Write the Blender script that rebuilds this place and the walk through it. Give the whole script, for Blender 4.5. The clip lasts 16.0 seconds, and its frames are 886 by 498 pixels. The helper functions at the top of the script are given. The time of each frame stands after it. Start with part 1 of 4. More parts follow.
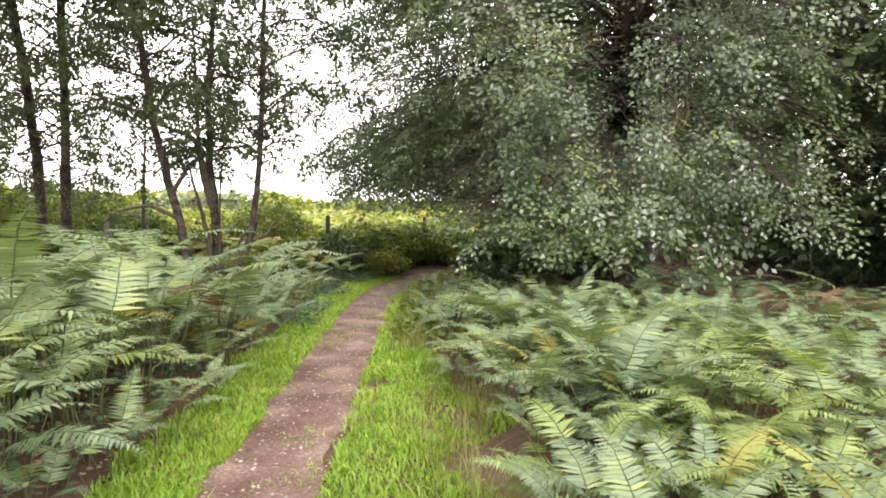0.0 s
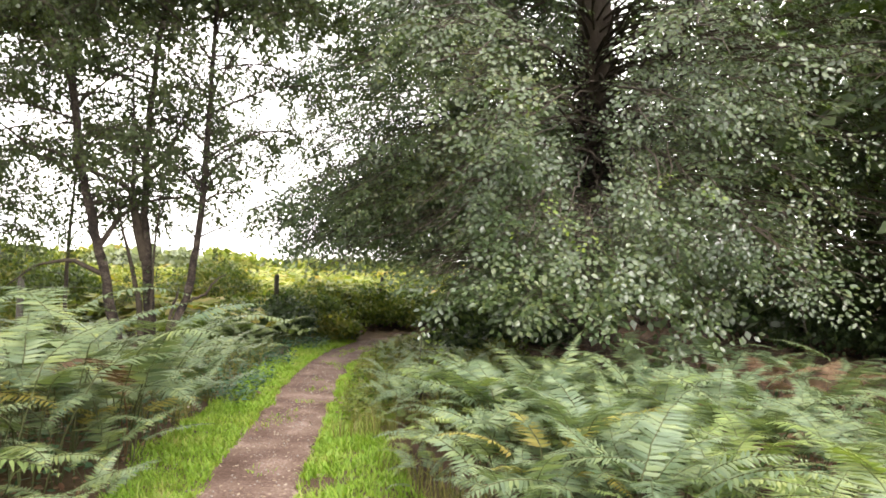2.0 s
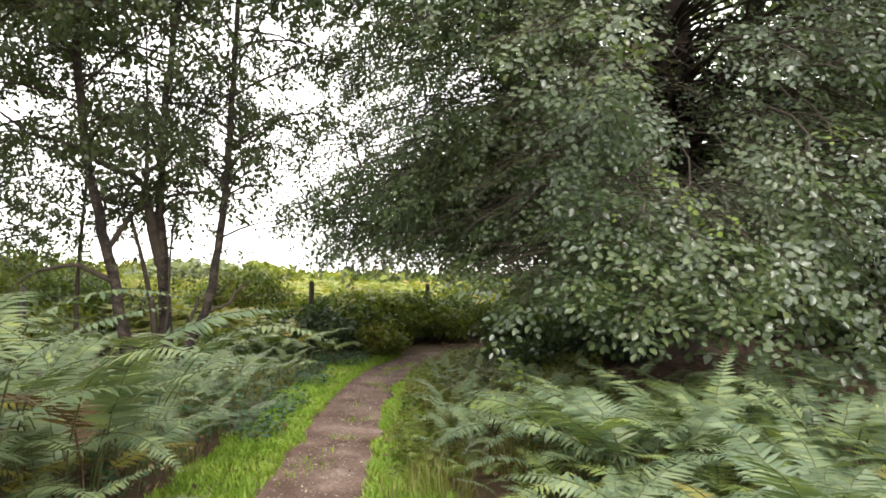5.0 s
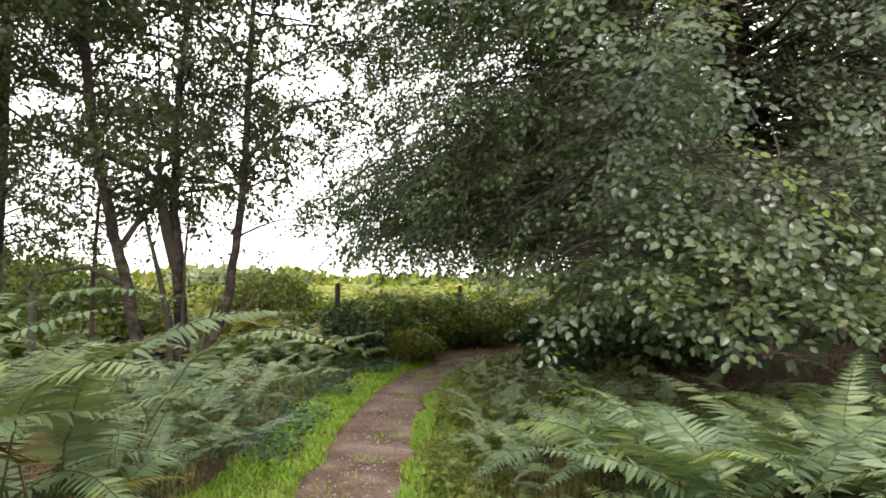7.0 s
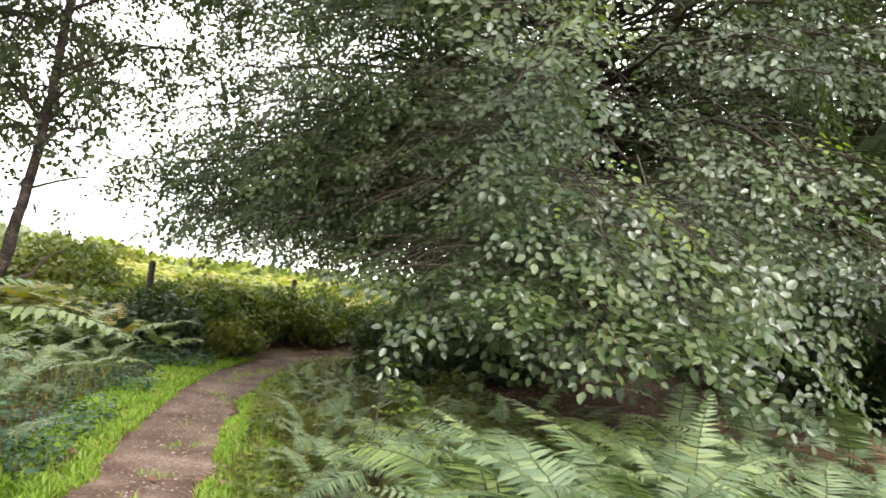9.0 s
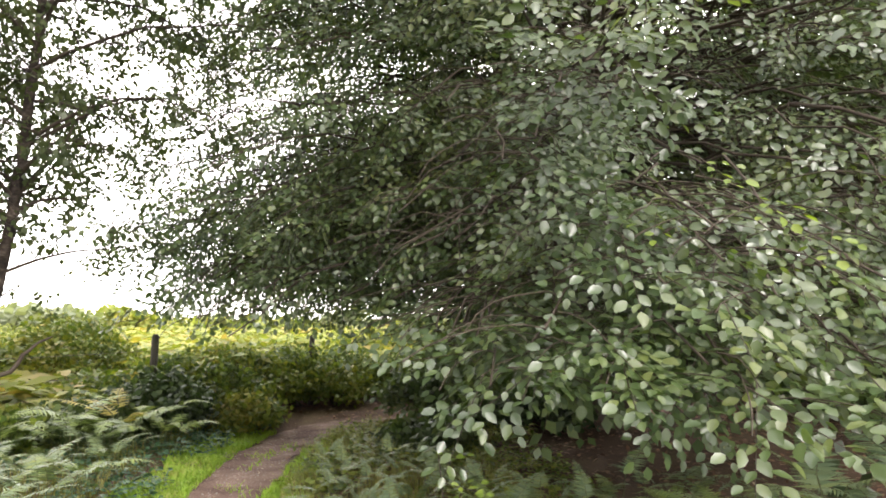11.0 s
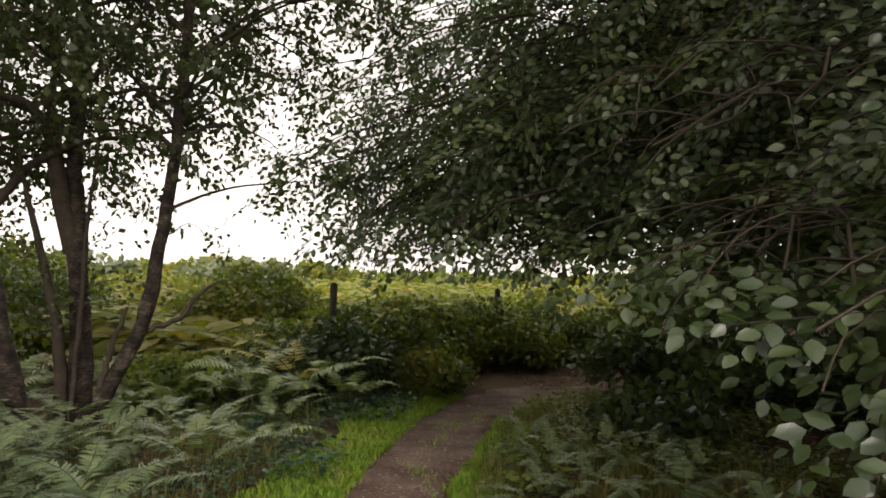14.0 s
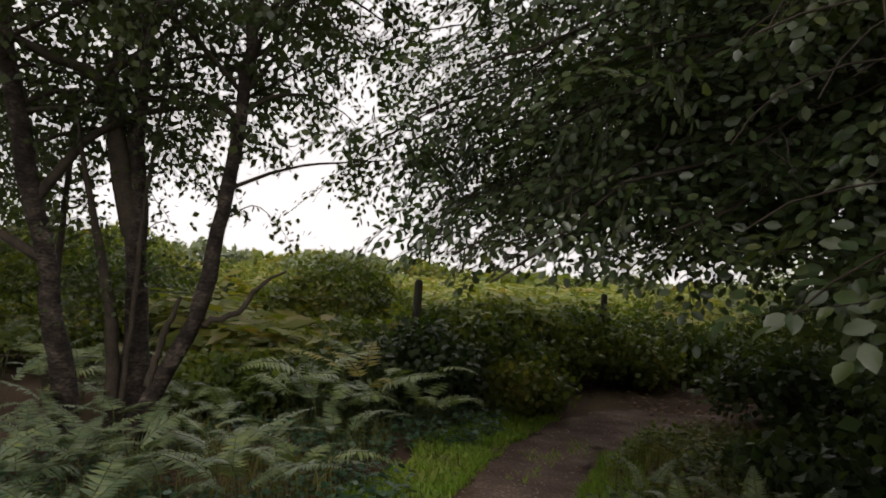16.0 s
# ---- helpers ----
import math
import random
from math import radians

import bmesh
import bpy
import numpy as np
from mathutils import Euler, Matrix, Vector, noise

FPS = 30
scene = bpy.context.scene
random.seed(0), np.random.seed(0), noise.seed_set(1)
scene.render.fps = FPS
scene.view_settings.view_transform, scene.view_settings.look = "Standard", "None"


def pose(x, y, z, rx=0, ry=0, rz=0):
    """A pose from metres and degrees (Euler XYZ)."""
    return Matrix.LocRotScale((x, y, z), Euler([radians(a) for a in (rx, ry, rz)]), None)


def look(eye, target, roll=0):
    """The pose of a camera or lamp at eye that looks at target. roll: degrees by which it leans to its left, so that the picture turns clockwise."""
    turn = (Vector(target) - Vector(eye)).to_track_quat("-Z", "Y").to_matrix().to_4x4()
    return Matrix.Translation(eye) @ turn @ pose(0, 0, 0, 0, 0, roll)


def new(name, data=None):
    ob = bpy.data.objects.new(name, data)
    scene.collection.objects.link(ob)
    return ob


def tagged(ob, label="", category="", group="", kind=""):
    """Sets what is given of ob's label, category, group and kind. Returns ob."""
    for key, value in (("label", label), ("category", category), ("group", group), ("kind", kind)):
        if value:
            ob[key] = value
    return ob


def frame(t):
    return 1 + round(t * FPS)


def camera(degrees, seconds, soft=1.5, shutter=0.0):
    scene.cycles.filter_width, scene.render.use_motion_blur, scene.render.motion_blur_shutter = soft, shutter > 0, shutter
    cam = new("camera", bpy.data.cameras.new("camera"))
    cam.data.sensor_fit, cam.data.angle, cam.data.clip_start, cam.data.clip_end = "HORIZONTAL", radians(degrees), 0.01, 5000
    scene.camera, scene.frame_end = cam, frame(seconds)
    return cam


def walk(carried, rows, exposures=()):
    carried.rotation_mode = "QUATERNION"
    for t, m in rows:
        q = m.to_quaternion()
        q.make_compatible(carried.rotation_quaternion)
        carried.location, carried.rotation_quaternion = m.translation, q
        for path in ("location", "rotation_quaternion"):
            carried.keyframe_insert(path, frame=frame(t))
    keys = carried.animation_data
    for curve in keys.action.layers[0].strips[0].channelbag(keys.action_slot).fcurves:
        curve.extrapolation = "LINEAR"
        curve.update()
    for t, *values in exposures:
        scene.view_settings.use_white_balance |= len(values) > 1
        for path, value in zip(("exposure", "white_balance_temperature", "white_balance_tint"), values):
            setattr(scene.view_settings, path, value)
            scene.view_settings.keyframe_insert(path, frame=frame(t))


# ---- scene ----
cam = camera(71.4, 16.0, soft=1.8)
PATH = [
    (0, (1.12, 1.506, 1.556), (0.638, 3.443, 1.424), 0.2),
    (0.5, (1.023, 1.772, 1.568), (0.755, 3.748, 1.414), 2.5),
    (1, (0.957, 1.923, 1.56), (0.672, 3.897, 1.41), 1.6),
    (1.5, (0.918, 2.217, 1.583), (0.535, 4.18, 1.57), -0.7),
    (2, (0.869, 2.35, 1.536), (0.52, 4.318, 1.603), 1.0),
    (2.5, (0.722, 2.549, 1.555), (0.432, 4.528, 1.528), 2.4),
    (3, (0.65, 2.704, 1.559), (0.342, 4.68, 1.57), 2.0),
    (3.5, (0.603, 2.999, 1.54), (0.197, 4.957, 1.565), -2.3),
    (6, (0.079, 4.222, 1.35), (-0.386, 6.16, 1.52), 3.0),
    (6.5, (0.055, 4.359, 1.369), (-0.299, 6.318, 1.558), 3.0),
    (7, (0.025, 4.585, 1.343), (-0.536, 6.501, 1.459), -0.2),
    (7.5, (-0.019, 4.818, 1.302), (-0.465, 6.764, 1.427), 1.5),
    (8, (-0.112, 4.973, 1.307), (-0.243, 6.966, 1.424), 4.0),
    (8.5, (-0.114, 4.998, 1.302), (-0.172, 6.993, 1.429), 6.6),
    (11, (-0.401, 6.002, 1.496), (-0.493, 7.984, 1.745), 0.1),
    (11.5, (-0.474, 6.199, 1.477), (-0.675, 8.178, 1.681), 0.8),
    (12, (-0.57, 6.522, 1.487), (-0.634, 8.51, 1.694), 1.6),
    (12.5, (-0.644, 6.779, 1.467), (-0.853, 8.761, 1.63), 2.2),
    (13, (-0.745, 6.996, 1.459), (-1.249, 8.924, 1.633), -1.4),
    (13.5, (-0.824, 7.255, 1.403), (-1.463, 9.149, 1.468), 1.5),
    (14, (-0.929, 7.436, 1.418), (-1.573, 9.327, 1.525), 1.2),
    (14.5, (-1.028, 7.709, 1.426), (-1.935, 9.49, 1.487), 0.9),
    (15, (-1.113, 7.944, 1.427), (-2.093, 9.684, 1.533), 0.3),
    (15.5, (-1.19, 8.183, 1.396), (-2.126, 9.949, 1.449), 3.2),
    (16, (-1.234, 8.344, 1.416), (-2.174, 10.107, 1.51), 3.6),
]
walk(cam, [(t, look(eye, target, roll)) for t, eye, target, roll in PATH],
     [(0, 0.25, 6600, 14), (3.5, 0.15, 6600, 14), (6, -0.33, 6500, 11), (7.5, -0.23, 6500, 11), (8, -0.12, 6500, 11), (8.5, 0.05, 6500, 11), (11, 0.4, 6600, 16), (11.5, 0.1, 6600, 16), (12, 0.02, 6600, 16), (12.5, 0.16, 6600, 16), (13, -0.3, 7100, 15), (13.5, -0.9, 7100, 15), (14.5, -1.28, 6900, 15), (16, -1.85, 6600, 16)])

# ---- world, sun, light ----
SUN_AZ, SUN_EL = radians(138), radians(47)
world = bpy.data.worlds.new("overcast_sky")
scene.world = world
world.use_nodes = True
wn, wl = world.node_tree.nodes, world.node_tree.links
wn.clear()
w_out = wn.new("ShaderNodeOutputWorld")
w_bg = wn.new("ShaderNodeBackground")
w_sky = wn.new("ShaderNodeTexSky")
w_sky.sky_type = "NISHITA"
w_sky.sun_disc = False
w_sky.sun_elevation, w_sky.sun_rotation = SUN_EL, SUN_AZ
w_sky.dust_density, w_sky.air_density, w_sky.ozone_density = 6.0, 1.0, 1.0
w_mix = wn.new("ShaderNodeMixRGB")
w_mix.inputs[0].default_value = 0.9
w_cloud = wn.new("ShaderNodeTexNoise")
w_cloud.inputs["Scale"].default_value = 2.2
w_cloud.inputs["Detail"].default_value = 5
w_ramp = wn.new("ShaderNodeValToRGB")
w_ramp.color_ramp.elements[0].position, w_ramp.color_ramp.elements[0].color = 0.3, (25.0, 24.4, 23.6, 1)
w_ramp.color_ramp.elements[1].position, w_ramp.color_ramp.elements[1].color = 0.7, (31.0, 30.6, 30.0, 1)
wl.new(w_cloud.outputs["Fac"], w_ramp.inputs[0])
wl.new(w_sky.outputs[0], w_mix.inputs[1])
wl.new(w_ramp.outputs[0], w_mix.inputs[2])
wl.new(w_mix.outputs[0], w_bg.inputs[0])
w_bg.inputs[1].default_value = 0.15
wl.new(w_bg.outputs[0], w_out.inputs[0])

sun_data = bpy.data.lights.new("sun", "SUN")
sun_data.energy, sun_data.angle, sun_data.color = 2.3, radians(18), (1.0, 0.97, 0.92)
sun = new("sun", sun_data)
sun.matrix_world = look((math.sin(SUN_AZ) * 30, math.cos(SUN_AZ) * 30, 30 * math.tan(SUN_EL)), (0, 8, 0))


# ---- materials ----
def mat_nodes(name):
    m = bpy.data.materials.new(name)
    m.use_nodes = True
    nt = m.node_tree
    nt.nodes.clear()
    return m, nt.nodes, nt.links


def ramp(nodes, stops):
    r = nodes.new("ShaderNodeValToRGB")
    e = r.color_ramp.elements
    while len(e) < len(stops):
        e.new(0.5)
    for el, (p, c) in zip(e, stops):
        el.position, el.color = p, (*c, 1)
    return r


def leaf_material(name, stops, rough=0.42, through_light=0.3, patch=0.6, patch_col=None, spec=0.5):
    """Thin leaf: colour differs from leaf to leaf and in patches some metres wide; light passes through."""
    m, n, l = mat_nodes(name)
    geo = n.new("ShaderNodeNewGeometry")
    info = n.new("ShaderNodeObjectInfo")
    pos = n.new("ShaderNodeTexNoise")
    pos.inputs["Scale"].default_value = patch
    pos.inputs["Detail"].default_value = 3
    l.new(geo.outputs["Position"], pos.inputs["Vector"])
    a = n.new("ShaderNodeMath")
    a.operation = "MULTIPLY_ADD"
    l.new(geo.outputs["Random Per Island"], a.inputs[0])
    a.inputs[1].default_value, a.inputs[2].default_value = 0.55, -0.42
    b = n.new("ShaderNodeMath")
    b.operation = "MULTIPLY_ADD"
    l.new(pos.outputs["Fac"], b.inputs[0])
    b.inputs[1].default_value = 1.1
    l.new(a.outputs[0], b.inputs[2])
    c = n.new("ShaderNodeMath")
    c.operation = "MULTIPLY_ADD"
    l.new(info.outputs["Random"], c.inputs[0])
    c.inputs[1].default_value = 0.25
    l.new(b.outputs[0], c.inputs[2])
    r = ramp(n, stops)
    l.new(c.outputs[0], r.inputs[0])
    p = n.new("ShaderNodeBsdfPrincipled")
    p.inputs["Roughness"].default_value = rough
    p.inputs["Specular IOR Level"].default_value = spec
    l.new(r.outputs[0], p.inputs["Base Color"])
    vein = n.new("ShaderNodeTexNoise")
    vein.inputs["Scale"].default_value = 60
    l.new(geo.outputs["Position"], vein.inputs["Vector"])
    bump = n.new("ShaderNodeBump")
    bump.inputs["Strength"].default_value, bump.inputs["Distance"].default_value = 0.3, 0.004
    l.new(vein.outputs["Fac"], bump.inputs["Height"])
    l.new(bump.outputs[0], p.inputs["Normal"])
    t = n.new("ShaderNodeBsdfTranslucent")
    tint = n.new("ShaderNodeMixRGB")
    tint.blend_type = "MULTIPLY"
    tint.inputs[0].default_value = 1.0
    tint.inputs[2].default_value = (1.5, 1.6, 0.5, 1)
    l.new(r.outputs[0], tint.inputs[1])
    l.new(tint.outputs[0], t.inputs["Color"])
    mix = n.new("ShaderNodeMixShader")
    mix.inputs[0].default_value = through_light
    l.new(p.outputs[0], mix.inputs[1])
    l.new(t.outputs[0], mix.inputs[2])
    out = n.new("ShaderNodeOutputMaterial")
    l.new(mix.outputs[0], out.inputs[0])
    return m


def rough_material(name, stops, scale=(8, 60), rough=0.9, bump=0.5, dist=0.02, squash=(1, 1, 1), spec=0.25):
    """Two scales of noise for colour, the same for relief."""
    m, n, l = mat_nodes(name)
    geo = n.new("ShaderNodeNewGeometry")
    sq = n.new("ShaderNodeVectorMath")
    sq.operation = "MULTIPLY"
    sq.inputs[1].default_value = squash
    l.new(geo.outputs["Position"], sq.inputs[0])
    n1, n2 = n.new("ShaderNodeTexNoise"), n.new("ShaderNodeTexNoise")
    for node, s in ((n1, scale[0]), (n2, scale[1])):
        node.inputs["Scale"].default_value = s
        node.inputs["Detail"].default_value = 6
        l.new(sq.outputs[0], node.inputs["Vector"])
    a = n.new("ShaderNodeMath")
    a.operation = "MULTIPLY_ADD"
    l.new(n1.outputs["Fac"], a.inputs[0])
    a.inputs[1].default_value = 0.6
    b = n.new("ShaderNodeMath")
    b.operation = "MULTIPLY"
    l.new(n2.outputs["Fac"], b.inputs[0])
    b.inputs[1].default_value = 0.4
    l.new(b.outputs[0], a.inputs[2])
    r = ramp(n, stops)
    l.new(a.outputs[0], r.inputs[0])
    p = n.new("ShaderNodeBsdfPrincipled")
    p.inputs["Roughness"].default_value = rough
    p.inputs["Specular IOR Level"].default_value = spec
    l.new(r.outputs[0], p.inputs["Base Color"])
    bp = n.new("ShaderNodeBump")
    bp.inputs["Strength"].default_value, bp.inputs["Distance"].default_value = bump, dist
    l.new(a.outputs[0], bp.inputs["Height"])
    l.new(bp.outputs[0], p.inputs["Normal"])
    out = n.new("ShaderNodeOutputMaterial")
    l.new(p.outputs[0], out.inputs[0])
    return m


M_BEECH = leaf_material("beech_leaf", [(0.0, (0.026, 0.051, 0.017)), (0.4, (0.060, 0.100, 0.034)), (0.75, (0.102, 0.142, 0.048)), (1.0, (0.158, 0.182, 0.052))], 0.32, 0.36, 0.6, spec=1.0)
M_BIRCH = leaf_material("birch_leaf", [(0.0, (0.034, 0.052, 0.020)), (0.5, (0.058, 0.082, 0.032)), (1.0, (0.095, 0.115, 0.040))], 0.42, 0.38)
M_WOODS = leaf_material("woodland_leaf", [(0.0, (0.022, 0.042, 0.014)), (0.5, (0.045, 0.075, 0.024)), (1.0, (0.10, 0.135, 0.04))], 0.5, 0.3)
M_FERN = leaf_material("bracken_green", [(0.0, (0.066, 0.108, 0.056)), (0.35, (0.128, 0.186, 0.102)), (0.6, (0.188, 0.248, 0.130)), (0.82, (0.23, 0.285, 0.125)), (1.0, (0.30, 0.34, 0.115))], 0.40, 0.2, 0.55, spec=0.6)
M_FERN_BRIGHT = leaf_material("bracken_bright", [(0.0, (0.11, 0.165, 0.060)), (0.35, (0.18, 0.25, 0.085)), (0.7, (0.25, 0.32, 0.10)), (1.0, (0.33, 0.37, 0.12))], 0.42, 0.22, 0.7, spec=0.5)
M_FERN_OLD = leaf_material("bracken_yellowing", [(0.0, (0.26, 0.20, 0.06)), (0.5, (0.33, 0.29, 0.07)), (1.0, (0.30, 0.33, 0.10))], 0.6, 0.3)
M_FERN_DEAD = leaf_material("bracken_dead", [(0.0, (0.13, 0.075, 0.045)), (0.6, (0.19, 0.115, 0.07)), (1.0, (0.27, 0.19, 0.11))], 0.75, 0.2)
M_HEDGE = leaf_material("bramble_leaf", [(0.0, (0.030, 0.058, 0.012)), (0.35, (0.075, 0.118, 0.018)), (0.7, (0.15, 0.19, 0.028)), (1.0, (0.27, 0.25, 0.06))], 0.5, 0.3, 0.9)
M_FIELD = leaf_material("field_bracken", [(0.0, (0.07, 0.112, 0.018)), (0.4, (0.16, 0.20, 0.032)), (0.75, (0.26, 0.27, 0.055)), (1.0, (0.38, 0.27, 0.10))], 0.6, 0.3, 0.45)
M_WILLOW = leaf_material("willow_leaf", [(0.0, (0.13, 0.16, 0.10)), (0.5, (0.21, 0.24, 0.16)), (1.0, (0.30, 0.32, 0.22))], 0.6, 0.3, 0.5)
M_DRY = leaf_material("dry_grass", [(0.0, (0.12, 0.15, 0.03)), (0.5, (0.21, 0.21, 0.06)), (1.0, (0.36, 0.29, 0.13))], 0.6, 0.3, 1.5)
M_BITS = leaf_material("dry_bits", [(0.0, (0.20, 0.13, 0.09)), (0.6, (0.32, 0.24, 0.17)), (1.0, (0.6, 0.54, 0.46))], 0.7, 0.05, 4)
M_IVY = leaf_material("ground_ivy", [(0.0, (0.035, 0.085, 0.045)), (0.6, (0.06, 0.13, 0.07)), (1.0, (0.11, 0.17, 0.07))], 0.4, 0.25, 1.5)
M_GRASS = leaf_material("grass_blade", [(0.0, (0.12, 0.22, 0.022)), (0.45, (0.22, 0.37, 0.038)), (0.85, (0.33, 0.43, 0.075)), (1.0, (0.38, 0.36, 0.13))], 0.5, 0.35, 2.2)
M_FRESH = leaf_material("fresh_leaf", [(0.0, (0.11, 0.17, 0.03)), (0.6, (0.18, 0.25, 0.04)), (1.0, (0.26, 0.31, 0.06))], 0.4, 0.4)
M_LITTER = leaf_material("dead_leaf", [(0.0, (0.11, 0.05, 0.03)), (0.5, (0.19, 0.10, 0.06)), (0.85, (0.30, 0.19, 0.11)), (1.0, (0.5, 0.42, 0.32))], 0.7, 0.05, 4)
M_BEECH_BARK = rough_material("beech_bark", [(0.3, (0.050, 0.038, 0.032)), (0.55, (0.095, 0.075, 0.060)), (0.75, (0.15, 0.13, 0.10))], (3, 30), 0.85, 0.5, 0.02, (1, 1, 0.4))
M_BIRCH_BARK = rough_material("birch_bark", [(0.40, (0.018, 0.014, 0.012)), (0.52, (0.050, 0.038, 0.030)), (0.63, (0.115, 0.092, 0.074)), (0.72, (0.30, 0.26, 0.22))], (5, 30), 0.8, 1.0, 0.05, (1, 1, 1.8))
M_PINE_BARK = rough_material("pine_bark", [(0.3, (0.05, 0.035, 0.028)), (0.55, (0.11, 0.07, 0.05)), (0.75, (0.20, 0.13, 0.095))], (6, 40), 0.9, 0.9, 0.04, (1, 1, 0.35))
M_TWIG = rough_material("twig_bark", [(0.3, (0.035, 0.028, 0.021)), (0.7, (0.095, 0.075, 0.055))], (10, 60), 0.85, 0.3, 0.01)
M_STALK = rough_material("fern_stalk", [(0.3, (0.075, 0.095, 0.035)), (0.7, (0.15, 0.155, 0.07))], (10, 60), 0.6, 0.1, 0.01)
M_POST = rough_material("weathered_post", [(0.3, (0.045, 0.040, 0.033)), (0.7, (0.13, 0.12, 0.10))], (6, 50), 0.9, 0.6, 0.01, (1, 1, 0.15))
M_PATH = rough_material("trodden_earth", [(0.34, (0.066, 0.038, 0.029)), (0.45, (0.130, 0.082, 0.063)), (0.55, (0.200, 0.136, 0.108)), (0.66, (0.36, 0.275, 0.23))], (2.4, 42), 0.95, 0.8, 0.016)
M_STONE = rough_material("pale_grit", [(0.3, (0.22, 0.19, 0.17)), (0.7, (0.5, 0.46, 0.42))], (20, 90), 0.9, 0.3, 0.004)
M_WIRE = rough_material("rusty_wire", [(0.3, (0.10, 0.08, 0.07)), (0.7, (0.2, 0.17, 0.15))], (10, 60), 0.6, 0.1, 0.002)
M_FLOOR = rough_material("woodland_soil", [(0.28, (0.045, 0.030, 0.022)), (0.48, (0.10, 0.062, 0.042)), (0.62, (0.14, 0.10, 0.055)), (0.8, (0.13, 0.15, 0.05))], (1.2, 35), 0.97, 0.9, 0.04)


# ---- building tools ----
def mesh_of(name, V, F, mats, which=None, smooth=False):
    """A mesh from arrays of places and of faces with equally many corners."""
    me = bpy.data.meshes.new(name)
    V, F = np.asarray(V, np.float32), np.asarray(F, np.int32)
    k = F.shape[1]
    me.vertices.add(len(V))
    me.vertices.foreach_set("co", V.ravel())
    me.loops.add(F.size)
    me.loops.foreach_set("vertex_index", F.ravel())
    me.polygons.add(len(F))
    me.polygons.foreach_set("loop_start", np.arange(0, F.size, k, dtype=np.int32))
    for m in mats:
        me.materials.append(m)
    if which is not None:
        me.polygons.foreach_set("material_index", np.asarray(which, np.int32))
    if smooth:
        me.polygons.foreach_set("use_smooth", np.ones(len(F), bool))
    me.update(calc_edges=True)
    return me


def part(name, me, parent=None, label="", at=None):
    ob = new(name, me)
    if parent is not None:
        ob.parent = parent
    if at is not None:
        ob.matrix_basis = at
    if label:
        ob["label"] = label
    return ob


def thing(name, x, y, z, label, category, group="", kind="", me=None):
    ob = new(name, me)
    ob.matrix_basis = Matrix.Translation((x, y, z))
    return tagged(ob, label, category, group, kind)


class Heap:
    """Gathers pieces with equally many corners into one mesh."""

    def __init__(self):
        self.V, self.F, self.n = [], [], 0

    def add(self, V, F):
        self.V.append(V)
        self.F.append(F + self.n)
        self.n += len(V)

    def mesh(self, name, mats, smooth=False):
        return mesh_of(name, np.concatenate(self.V), np.concatenate(self.F), mats, None, smooth)


def tube(P, R, sides=8):
    """A tapered tube along the places P with radii R: places and four-cornered faces."""
    P, R = np.asarray(P, float), np.asarray(R, float)
    T = np.gradient(P, axis=0)
    T /= np.linalg.norm(T, axis=1)[:, None] + 1e-9
    ref = np.array([1.0, 0, 0]) if abs(T[0, 2]) > 0.6 else np.array([0, 0, 1.0])
    U = np.cross(T, ref)
    U /= np.linalg.norm(U, axis=1)[:, None] + 1e-9
    W = np.cross(T, U)
    a = np.linspace(0, 2 * np.pi, sides, endpoint=False)
    V = P[:, None] + R[:, None, None] * (np.cos(a)[None, :, None] * U[:, None] + np.sin(a)[None, :, None] * W[:, None])
    i, j = np.meshgrid(np.arange(len(P) - 1), np.arange(sides), indexing="ij")
    k = (j + 1) % sides
    F = np.stack([i * sides + j, i * sides + k, (i + 1) * sides + k, (i + 1) * sides + j], -1).reshape(-1, 4)
    return V.reshape(-1, 3), F


def unit(v):
    return v / (np.linalg.norm(v, axis=-1, keepdims=True) + 1e-9)


# leaf outline: stalk end, two shoulders on each side, tip; folded a little along the rib
LEAF = np.array([(0, 0, 0), (0.30, 0.27, 0.05), (0.72, 0.24, 0.045), (1.0, 0, -0.06), (0.72, -0.24, 0.045), (0.30, -0.27, 0.05)])
LEAF_F = np.array([(0, 1, 2, 3), (0, 3, 4, 5)])


PLAIN = np.array([(0, 0, 0), (0.45, 0.30, 0.04), (1.0, 0, -0.05), (0.45, -0.30, 0.04)])
PLAIN_F = np.array([(0, 1, 2, 3)])


# a rounder, pointed leaf, folded along its rib, for the sprays that hang beside the path
BROAD = (np.array([(0, 0, 0), (0.5, 0, -0.01), (1.0, 0, -0.09), (0.14, 0.18, 0.03), (0.45, 0.31, 0.07), (0.80, 0.19, 0.02), (0.14, -0.18, 0.03), (0.45, -0.31, 0.07), (0.80, -0.19, 0.02)]),
         np.array([(0, 3, 4, 1), (1, 4, 5, 2), (0, 1, 7, 6), (1, 2, 8, 7)]))


def leaves_at(P, D, N, size, width=1.0, plain=False, shape=None):
    """Leaves at places P, along D, facing N, of the given sizes: places and faces."""
    D = unit(D)
    S = unit(np.cross(N, D))
    N = np.cross(D, S)
    size = np.broadcast_to(size, (len(P),))[:, None, None]
    shape, faces = shape or ((PLAIN, PLAIN_F) if plain else (LEAF, LEAF_F))
    L = shape[None] * size
    V = P[:, None] + L[..., :1] * D[:, None] + L[..., 1:2] * width * S[:, None] + L[..., 2:] * N[:, None]
    F = faces[None] + len(shape) * np.arange(len(P))[:, None, None]
    return V.reshape(-1, 3), F.reshape(-1, 4)


